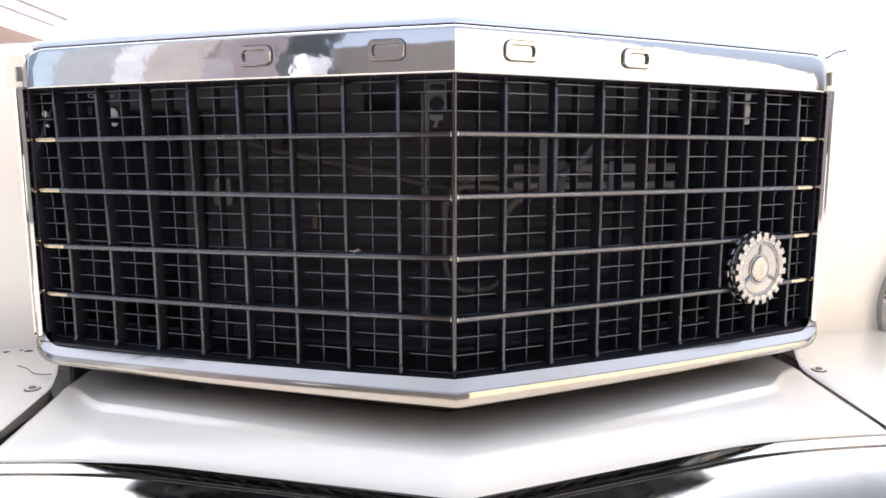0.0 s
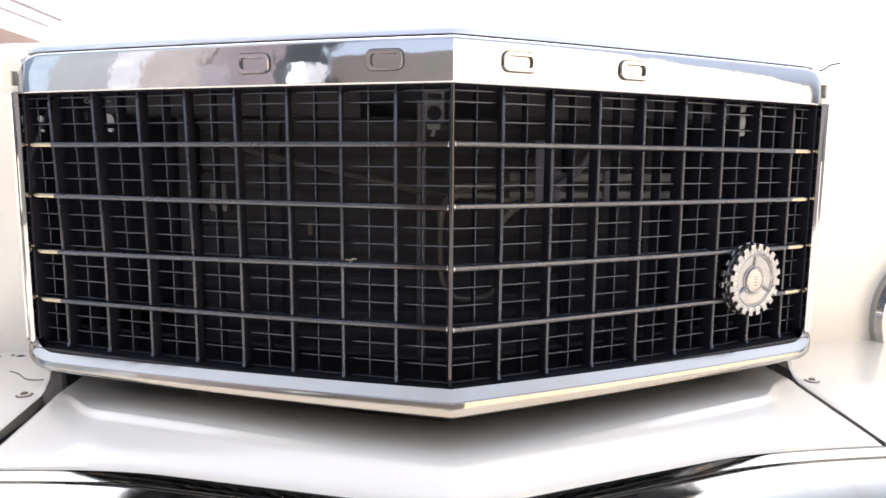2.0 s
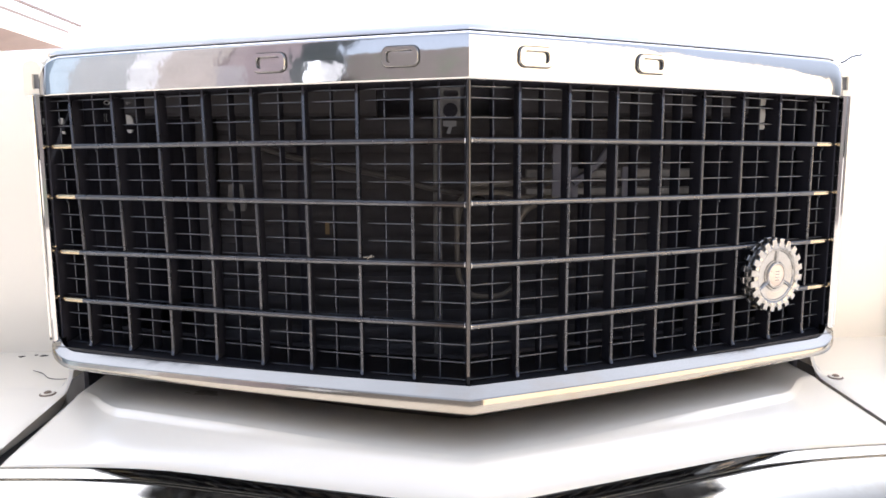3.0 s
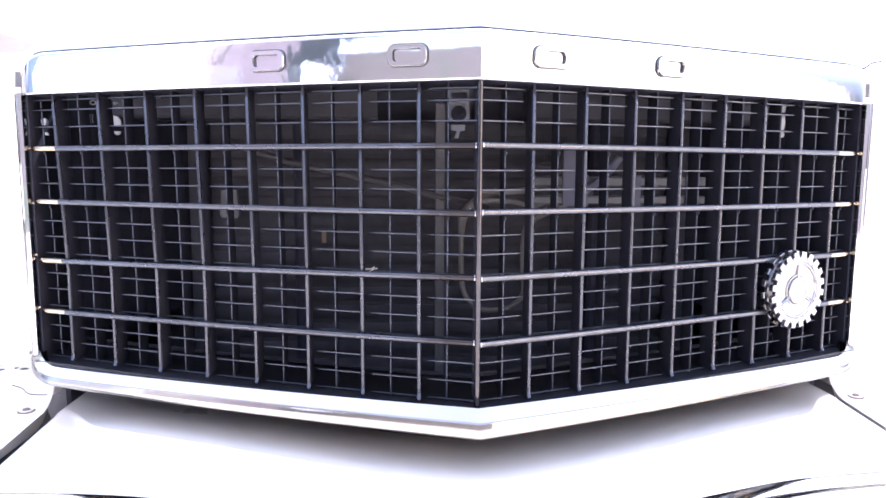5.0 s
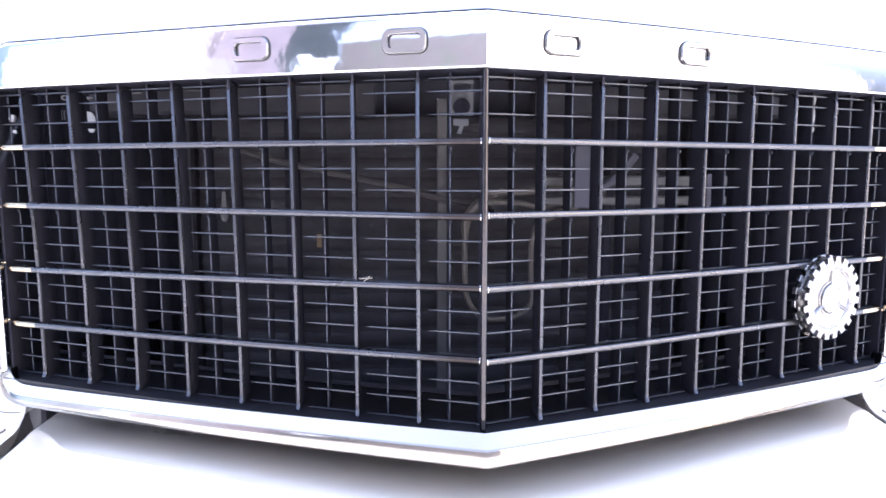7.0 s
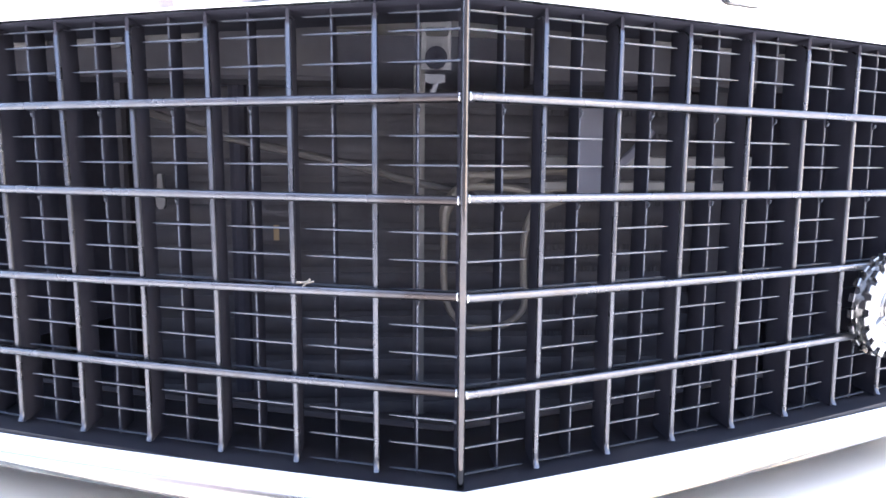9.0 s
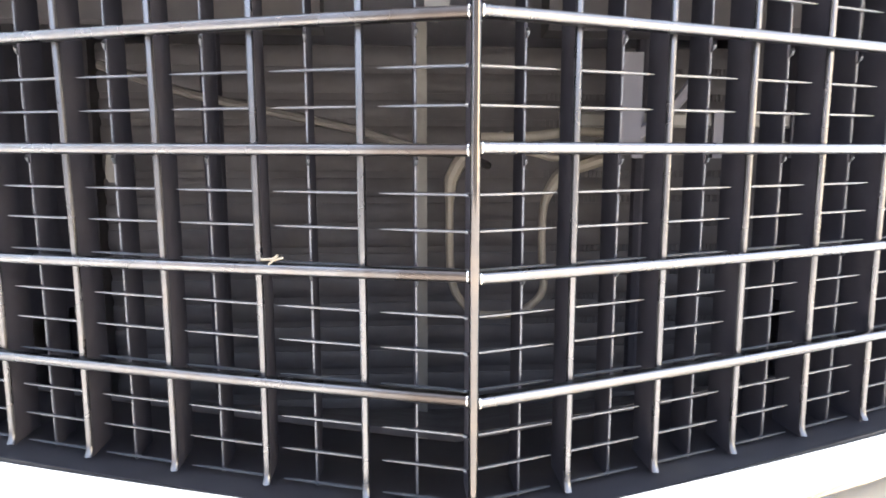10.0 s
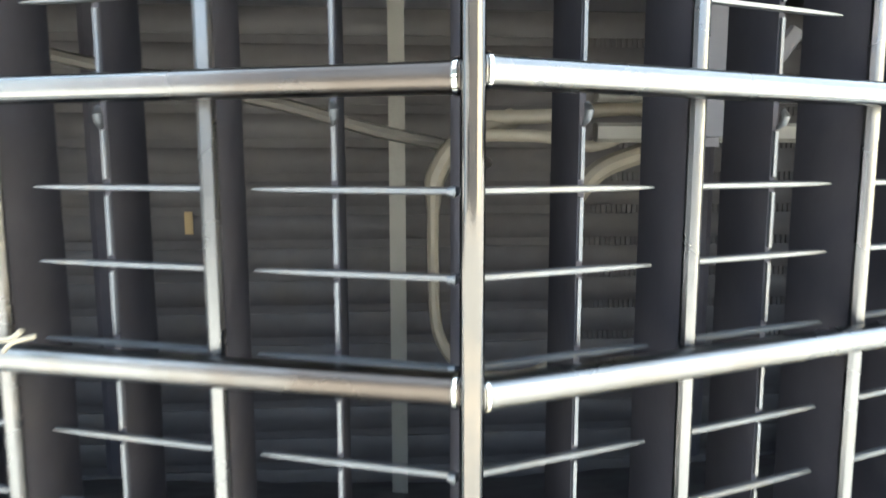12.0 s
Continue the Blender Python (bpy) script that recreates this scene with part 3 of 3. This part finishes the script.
for x in (0.165, 0.235, 0.305):
    bm = bmesh.new()
    add_box(bm, x, x + 0.009, 0.258, 0.262, BASE - 0.070, BASE - 0.029)
    part("rail_clip", bm, BAY, car, smooth=False)
for x in (-0.3355, -0.3182):
    bm = bmesh.new()
    lug = [(-0.0030, -0.056), (0.0030, -0.056), (0.0040, -0.072), (0.0062, -0.084), (0.0058, -0.093), (0.0030, -0.098), (-0.0030, -0.098), (-0.0058, -0.093), (-0.0062, -0.084), (-0.0040, -0.072)]
    loft(bm, [[(x + u * k, 0.43 + d, BASE + z) for u, z in lug] for d, k in ((0.006, 1.0), (0.001, 1.0), (0.0, 0.86))])
    part("lug", bm, PALE, car, "pale drop-shaped lug")
# fixings of the header, seen behind the outer cells
def plate(outline, y0=0.198, y1=0.2005):
    bm = bmesh.new()
    cx, cz = sum(p[0] for p in outline) / len(outline), sum(p[1] for p in outline) / len(outline)
    loft(bm, [[(cx + (x - cx) * k, y, BASE + cz + (z - cz) * k) for x, z in outline] for y, k in ((y1, 1.0), (y0 + 0.0005, 1.0), (y0, 0.9))])
    return bm


def oval(x, z, w, h, n=10):
    return [(x + w * math.cos(2 * math.pi * k / n), z + h * math.sin(2 * math.pi * k / n)) for k in range(n)]


part("tab", plate([(-0.3994, 0.0375), (-0.3945, 0.0365), (-0.3908, 0.0320), (-0.3904, 0.0255), (-0.3990, 0.0255)]), ZINC, car, "bent zinc tab behind the grille")
part("tab", plate([(-0.3992, 0.0195), (-0.3915, 0.0192), (-0.3930, 0.0158), (-0.3965, 0.0150), (-0.3988, 0.0168)]), ZINC, car, "small pale metal tab")
part("tab", plate([(-0.3985, 0.0530), (-0.3925, 0.0522), (-0.3922, 0.0502), (-0.3955, 0.0508), (-0.3960, 0.0490), (-0.3985, 0.0500)]), STEEL, car, "small pale metal clip")
bm = bmesh.new()
tube(bm, [(x, 0.198, BASE + z) for x, z in oval(-0.4208, 0.0515, 0.0032, 0.0022) + oval(-0.4208, 0.0515, 0.0032, 0.0022)[:1]], 0.0008, 6)
part("washer", bm, ZINC, car, "bright washer ring")
for x in (-0.4250, -0.4222):
    bm = bmesh.new()
    tube(bm, [(x, 0.199, BASE + 0.0385), (x - 0.0006, 0.1985, BASE + 0.0335), (x, 0.199, BASE + 0.0285)], 0.0006, 6)
    part("clip_wire", bm, STEEL, car)
part("bolt", plate(oval(-0.4755, 0.0295, 0.0030, 0.0042), 0.196, 0.2005), ZINC, car, "pale bolt head")
part("tab", plate([(-0.4785, 0.0180), (-0.4728, 0.0172), (-0.4722, 0.0138), (-0.4775, 0.0148)]), ZINC, car, "small pale metal tab")
for z0, z1 in ((0.0480, 0.0630), (0.0268, 0.0462), (0.0180, 0.0250)):
    part("tab", plate([(0.3925, z0), (0.3985, z0 + 0.0008), (0.3998, (z0 + z1) / 2), (0.3985, z1), (0.3925, z1)]), ZINC, car, "pale zinc fixing strip")
bm = bmesh.new()
tube(bm, arc_points([(0.165, 0.25, BASE - 0.050), (0.1792, 0.25, BASE - 0.0413), (0.1974, 0.25, BASE - 0.0251), (0.212, 0.25, BASE - 0.006)]), 0.0035, 8, 0.0050)
part("brace_strut", bm, BAY, car, "dark diagonal strut")
# ends, foot and slant of pale pads painting sky light through the rail
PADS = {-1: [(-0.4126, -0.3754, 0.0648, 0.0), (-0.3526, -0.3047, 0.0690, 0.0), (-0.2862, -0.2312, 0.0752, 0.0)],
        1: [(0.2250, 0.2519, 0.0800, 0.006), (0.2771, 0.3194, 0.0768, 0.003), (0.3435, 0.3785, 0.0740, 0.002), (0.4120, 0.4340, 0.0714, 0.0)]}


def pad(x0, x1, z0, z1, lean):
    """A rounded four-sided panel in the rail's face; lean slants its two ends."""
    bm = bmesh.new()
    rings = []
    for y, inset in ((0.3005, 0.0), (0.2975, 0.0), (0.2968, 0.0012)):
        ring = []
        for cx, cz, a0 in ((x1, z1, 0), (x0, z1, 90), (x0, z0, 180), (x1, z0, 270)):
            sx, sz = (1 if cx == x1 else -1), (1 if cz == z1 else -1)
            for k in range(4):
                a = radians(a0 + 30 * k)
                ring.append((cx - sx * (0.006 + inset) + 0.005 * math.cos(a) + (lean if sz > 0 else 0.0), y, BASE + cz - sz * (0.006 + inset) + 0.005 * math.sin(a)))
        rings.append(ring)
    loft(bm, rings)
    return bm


for s in (-1, 1):
    bm = bmesh.new()
    loft(bm, [[(s * x, y, BASE + z) for y, z in ((0.335, 0.040), (0.304, 0.042), (0.301, 0.046), (0.300, 0.104), (0.335, 0.106))] for x in (0.10, 0.20, 0.30, 0.44)])
    rail = part("support_rail", bm, CORE, car, "dark pressed upper support rail")
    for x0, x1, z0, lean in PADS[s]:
        part("sky_lit_pad", pad(x0, x1, z0, z0 + 0.021, lean), PALE, rail, "pale pad painted as a sky-lit opening in the rail")
    bm = bmesh.new()
    tube(bm, [(s * 0.21, 0.36, BASE - 0.30), (s * 0.21, 0.36, BASE + 0.06)], 0.010, 10)
    part("support_post", bm, BLACK, car, "dark support post")
bm = bmesh.new()
tube(bm, arc_points([(-0.30, 0.33, BASE + 0.012), (-0.2328, 0.315, BASE - 0.010), (-0.1754, 0.31, BASE - 0.0235), (-0.1066, 0.31, BASE - 0.0378), (-0.0666, 0.31, BASE - 0.0468), (-0.026, 0.31, BASE - 0.0585), (0.03, 0.325, BASE - 0.070), (0.06, 0.40, BASE - 0.080)]), 0.0042, 8)
part("wire_loom", bm, TRAY, car, "dusty tan-taped wiring loom")
bm = bmesh.new()
add_box(bm, -0.1965, -0.1895, 0.494, 0.4955, BASE - 0.1430, BASE - 0.1230)
part("tag", bm, YELLOW, car, "small yellow tag", smooth=False)
bm = bmesh.new()
tube(bm, arc_points([(-0.105, 0.027, BASE - 0.1165), (-0.099, 0.025, BASE - 0.1160), (-0.096, 0.024, BASE - 0.1140)]), 0.0007, 6)
tube(bm, arc_points([(-0.101, 0.026, BASE - 0.1190), (-0.098, 0.024, BASE - 0.1165), (-0.0935, 0.025, BASE - 0.1155)]), 0.0006, 6)
tagged(part("straw", bm, STRAW), "bit of dry straw caught on a silver grille bar", "straw")


# ---- badges on the header ----
def ring_badge(w, h, t, r, e=0.005):
    """A rounded raised frame, face towards -y."""
    bm = bmesh.new()

    def loop(w, h, r, y):
        out = []
        for cx, cz, a0 in ((1, 1, 0), (-1, 1, 90), (-1, -1, 180), (1, -1, 270)):
            for k in range(5):
                a = radians(a0 + 22.5 * k)
                out.append((cx * (w / 2 - r) + r * math.cos(a), y, cz * (h / 2 - r) + r * math.sin(a)))
        return out
    rings = [loop(w, h, r, 0.003), loop(w, h, r, -t * 0.6), loop(w - 0.0014, h - 0.0014, r - 0.0005, -t), loop(w - 2 * e, h - 2 * e + 0.002, r * 0.55, -t),
             loop(w - 2 * e - 0.001, h - 2 * e + 0.001, r * 0.5, 0.003)]
    loft(bm, rings, caps=False)
    return bm


for x in (-0.1985, -0.0645, 0.0670, 0.1995):
    b = part("badge", ring_badge(0.038, 0.0195, 0.004, 0.0065), CHROME, header_trim, "raised chrome badge")
    a = math.degrees(math.atan(0.331 + 0.244 * abs(x))) * (1 if x > 0 else -1)
    # dark rim under the badge: the shadow of its sides, as a painted ring
    rim_shade = part("badge_shade", ring_badge(0.0396, 0.0211, 0.0012, 0.0072, 0.0062), DARK, header_trim, "dark rim painted as shadow round the badge")
    b.matrix_basis = rim_shade.matrix_basis = pose(x, yf(x) - 0.0098, BASE + 0.0808, 0, 0, a)


# ---- gear-shaped emblem ----
BADGE = material("badge_silver", (0.31, 0.305, 0.29), 0.24, 0.95, vary=0.08, scale=200, dirt=(0.25, 0.22, 0.18), dirt_amount=0.4, dirt_scale=70)
ENAMEL = material("badge_centre", (0.60, 0.48, 0.38), 0.3, 0.2, vary=0.2, scale=300)
emblem_at = pose(0.3885, 0.1280, BASE - 0.1588, 0, 0, 23) @ Matrix.Scale(1.06, 4)


def gear(teeth, r0, r1, y0, y1, phase=0.0, inner=None):
    bm = bmesh.new()
    prof = []
    for k in range(teeth):
        for f, r in ((0.0, r0), (0.05, r1), (0.55, r1), (0.60, r0)):
            a = 2 * math.pi * (k + f + phase) / teeth
            prof.append((r * math.cos(a), r * math.sin(a)))
    def rr(y, q):
        return [(x * q, y, z * q) for x, z in prof]
    rings = [rr(y1, 1.0), rr(y0 + 0.0006, 1.0), rr(y0, 0.985)]
    if inner:
        n = len(prof)
        for rad, y in ((inner + 0.0022, y0 - 0.0008), (inner, y0 + 0.0004), (inner - 0.0012, y1)):
            rings.append([(rad * math.cos(2 * math.pi * i / n), y, rad * math.sin(2 * math.pi * i / n)) for i in range(n)])
        loft(bm, rings, caps=False)
    else:
        loft(bm, rings)
    return bm


def round_disc(rs, n=40):
    bm = bmesh.new()
    loft(bm, [[(r * math.cos(2 * math.pi * i / n), y, r * math.sin(2 * math.pi * i / n)) for i in range(n)] for r, y in rs])
    return bm


emblem = part("emblem", gear(20, 0.0375, 0.0430, 0.010, 0.0145), BADGE, car, "silver gear-shaped emblem clipped to the grille")
emblem.matrix_basis = emblem_at
part("back_ring", round_disc([(0.0362, 0.0105), (0.0362, 0.0040)]), BADGE, emblem)
part("front_ring", gear(20, 0.0372, 0.0425, 0.0, 0.0045, 0.3, 0.0305), BADGE, emblem)
part("dish", round_disc([(0.0312, 0.0030), (0.0300, 0.0008), (0.0288, 0.0008), (0.0280, 0.0022), (0.0180, 0.0032), (0.0174, 0.0018), (0.0160, 0.0018), (0.0152, 0.0028)]), BADGE, emblem)
for k in range(3):
    bm = bmesh.new()
    a = radians(90 + 120 * k)
    d, p = Vector((math.cos(a), 0, math.sin(a))), Vector((-math.sin(a), 0, math.cos(a)))
    loft(bm, [[d * r + p * w + Vector((0, y, 0)) for w, y in ((-0.0016, 0.0045), (-0.0016, 0.0012), (0, 0.0002), (0.0016, 0.0012), (0.0016, 0.0045))] for r in (0.012, 0.031)])
    part("spoke", bm, BADGE, emblem)
part("hub", round_disc([(0.0150, 0.004), (0.0150, 0.0008), (0.0142, 0.0002), (0.0128, 0.0003), (0.0124, 0.0012)]), BADGE, emblem)
centre = part("hub_centre", round_disc([(0.0124, 0.0012), (0.009, 0.0004), (0.004, 0.0000)]), ENAMEL, emblem, "muted tan and red enamel centre")
bm = bmesh.new()
for k in range(4):
    add_box(bm, -0.0030, 0.0030, -0.0006, 0.001, -0.0062 + 0.0034 * k, -0.0050 + 0.0034 * k)
part("centre_bars", bm, BADGE, emblem, smooth=False)

# ---- screws, seams and lamps on the nose ----
RUST = material("rusty_screw", (0.20, 0.15, 0.11), 0.6, 0.6, vary=0.3, scale=300)
for s in (-1, 1):
    screw = part("shelf_screw", round_disc([(0.0098, 0.002), (0.0098, -0.0010), (0.0088, -0.0016), (0.0075, -0.0016)], 24), RUST, car, "weathered screw with a painted washer")
    screw.matrix_basis = pose(s * 0.518, 0.199, BASE - 0.3128, -90)
    part("washer", round_disc([(0.0078, 0.0), (0.0078, -0.0022), (0.0050, -0.0024)], 24), PAINT, screw)
    part("screw_head", round_disc([(0.0046, 0.0), (0.0044, -0.0034), (0.0030, -0.0044), (0.0012, -0.0048)], 20), RUST, screw)
    bm = bmesh.new()
    add_box(bm, s * 0.4700, s * 0.5070, 0.03, 0.42, BASE - 0.344, BASE - 0.337)
    part("seam", bm, DARK, car, "dark panel gap", smooth=False)
    # slotted bracket by the header end
    bm = bmesh.new()
    for a, b, c, d in ((0.4960, 0.4990, 0.060, 0.094), (0.5070, 0.5175, 0.060, 0.094), (0.4990, 0.5070, 0.060, 0.068), (0.4990, 0.5070, 0.085, 0.094)):
        add_box(bm, s * a, s * b, 0.1995, 0.2035, BASE + c, BASE + d)
    loft(bm, [[(s * (0.5068 + 0.0107 * math.cos(k * math.pi / 10)), y, BASE + 0.094 + 0.0075 * math.sin(k * math.pi / 10)) for k in range(11)] for y in (0.1995, 0.2035)])
    part("end_bracket", bm, PAINT, car, "slotted cream bracket at the header end", smooth=False)
    bm = bmesh.new()
    add_box(bm, s * 0.4975, s * 0.5085, 0.2045, 0.206, BASE + 0.066, BASE + 0.087)
    part("slot_backing", bm, STEEL, car, "grey steel behind the slot", smooth=False)
    # lamps
    GLASS = material("lamp_glass", (0.78, 0.66, 0.42), 0.08, 0.3, vary=0.05)
    lamp = part("headlamp", round_disc([(0.130, 0.03), (0.130, -0.012), (0.122, -0.020), (0.112, -0.018), (0.110, 0.0)]), CHROME, car, "round headlamp with a chrome rim")
    lamp.location = (s * 0.874, 0.40, BASE - 0.272)
    part("lens", round_disc([(0.110, 0.0), (0.080, -0.012), (0.04, -0.018), (0.01, -0.019)]), GLASS, lamp, "ribbed clear lens")
    # wheel
    RUBBER = material("tyre_rubber", (0.025, 0.025, 0.026), 0.8, vary=0.2)
    wheel = part("wheel", round_disc([(0.21, 0.0), (0.30, 0.0), (0.335, 0.03), (0.345, 0.06), (0.345, 0.14), (0.335, 0.17), (0.30, 0.20), (0.21, 0.20)]), RUBBER, car, "black front tyre")
    wheel.matrix_basis = pose(s * 0.93, 0.95, 0.345, 0, 0, 90 * s)
    part("rim", round_disc([(0.21, 0.01), (0.19, 0.04), (0.08, 0.03), (0.05, 0.01)]), CHROME, wheel, "steel wheel rim")

bm = bmesh.new()
tube(bm, arc_points([(0.512, 0.236, BASE + 0.1055), (0.540, 0.262, BASE + 0.1130), (0.565, 0.285, BASE + 0.1225), (0.590, 0.302, BASE + 0.1275)]), 0.0016, 6, swell=None)
part("hood_seal", bm, DARK, car, "dark rubber hood seal")
bm = bmesh.new()
tube(bm, arc_points([(-0.588, 0.300, BASE - 0.3118), (-0.568, 0.286, BASE - 0.3118), (-0.5495, 0.2644, BASE - 0.3118), (-0.533, 0.2584, BASE - 0.3118), (-0.522, 0.260, BASE - 0.3118)]), 0.0005, 5)
part("paint_crack", bm, DARK, car, "hairline crack in the paint")
bm = bmesh.new()
for x, y, w in ((-0.642, 0.372, 0.006), (-0.625, 0.380, 0.004), (-0.612, 0.376, 0.007)):
    n = 7
    loft(bm, [[(x + w * (0.7 + 0.5 * math.sin(3 * k + 50 * x)) * math.cos(2 * math.pi * k / n), y + 0.6 * w * math.sin(2 * math.pi * k / n), BASE - 0.3125 + h) for k in range(n)] for h in (0, 0.0012)])
part("paint_chip", bm, DARK, car, "dark chips in the paint", smooth=False)

# ---- house beside the drive ----
STUCCO = material("white_stucco", (0.78, 0.75, 0.70), 0.9, vary=0.06, scale=8, bump=0.3, bump_scale=90)
ROOF = material("brown_roof", (0.16, 0.12, 0.10), 0.85, vary=0.2, scale=12)
SOFFIT = material("soffit_brown", (0.20, 0.15, 0.13), 0.8, vary=0.15, scale=6)
house = tagged(new("house"), "white single-storey house with a brown-edged eave", "house")
bm = bmesh.new()
add_box(bm, -9.0, -4.5, 2.5, 7.5, 0.0, 2.0)
part("wall", bm, STUCCO, house, smooth=False)
bm = bmesh.new()
v = [(-4.0, 7.95), (-9.4, 7.95), (-9.4, 2.0), (-4.0, 2.0)]
loft(bm, [[(x, y, 2.17) for x, y in v], [(x, y, 2.21) for x, y in v], [(x - 1.8 if x > -5 else x + 1.8, y, 3.0) for x, y in v]])
part("roof", bm, ROOF, house, smooth=False)
bm = bmesh.new()
add_box(bm, -3.90, -3.86, 2.0, 8.0, 2.262, 2.287)
part("roof_edge", bm, ROOF, house, "thin brown roof edge board", smooth=False)
bm = bmesh.new()
add_box(bm, -4.02, -3.98, 2.0, 7.93, 2.00, 2.17)
add_box(bm, -9.4, -4.02, 7.89, 7.93, 2.00, 2.17)
part("fascia", bm, STUCCO, house, "white fascia board", smooth=False)
bm = bmesh.new()
loft(bm, [[(x, y, 2.0) for x, y in ((-4.02, 7.89), (-9.3, 7.89), (-9.3, 2.0), (-4.02, 2.0))], [(x, y, 1.90) for x, y in ((-4.45, 7.45), (-9.1, 7.45), (-9.1, 2.4), (-4.45, 2.4))]])
part("soffit", bm, SOFFIT, house, "brown boarded soffit", smooth=False)

# ---- unseen walls across the drive, behind and beside, added for the reflections ----
FENCE = material("dark_fence", (0.058, 0.046, 0.040), 0.85, vary=0.3, scale=4, dirt=(0.03, 0.05, 0.02), dirt_amount=0.8, dirt_scale=2)
GOLDEN = material("ochre_render", (0.55, 0.43, 0.27), 0.9, vary=0.12, scale=3, dirt=(0.30, 0.22, 0.14), dirt_amount=0.6, dirt_scale=0.9)
plain("wall_back", "unseen ochre wall, added to brighten and warm the reflections", GOLDEN, 5.0, 48.0, -7.4, -7.0, 0, 5.0)
plain("fence_back", "unseen dark brown fence, added to darken the reflections", FENCE, -7.0, 5.0, -7.2, -7.05, 0, 2.8)
# unseen tall colour strips, added to shape what the left chrome and bars reflect
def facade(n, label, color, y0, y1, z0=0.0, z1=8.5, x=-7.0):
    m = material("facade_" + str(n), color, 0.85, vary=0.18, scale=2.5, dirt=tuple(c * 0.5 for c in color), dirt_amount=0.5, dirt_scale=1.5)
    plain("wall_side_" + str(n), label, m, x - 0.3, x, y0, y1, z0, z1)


facade(1, "unseen dark flat wall strip, added for the chrome to reflect", (0.061, 0.068, 0.068), -7.0, -5.7)
facade(2, "unseen white panel, added for the chrome to reflect", (0.800, 0.800, 0.800), -6.55, -6.05, 1.2, 2.0, -6.6)
facade(3, "dusty pink rendered wall", (0.311, 0.257, 0.263), -5.7, -4.75)
facade(4, "unseen dusty grey wall strip, added for the chrome to reflect", (0.40, 0.37, 0.38), -4.75, -4.15, 0, 1.9)
facade(5, "unseen dull pink wall strip, added for the chrome to reflect", (0.36, 0.30, 0.30), -4.75, -4.3, 1.9, 8.5)
facade(6, "beige rendered wall", (0.513, 0.459, 0.419), -4.15, -3.2)
facade(7, "unseen white wall strip, added for the chrome to reflect", (0.800, 0.800, 0.800), -3.2, -2.75)
facade(8, "unseen pale grey wall strip, added for the chrome to reflect", (0.46, 0.47, 0.47), -2.75, -1.9)
facade(9, "pale blue wall", (0.567, 0.675, 0.756), -1.9, -1.3)
facade(10, "slate blue end wall", (0.22, 0.28, 0.34), -1.3, 0.5)
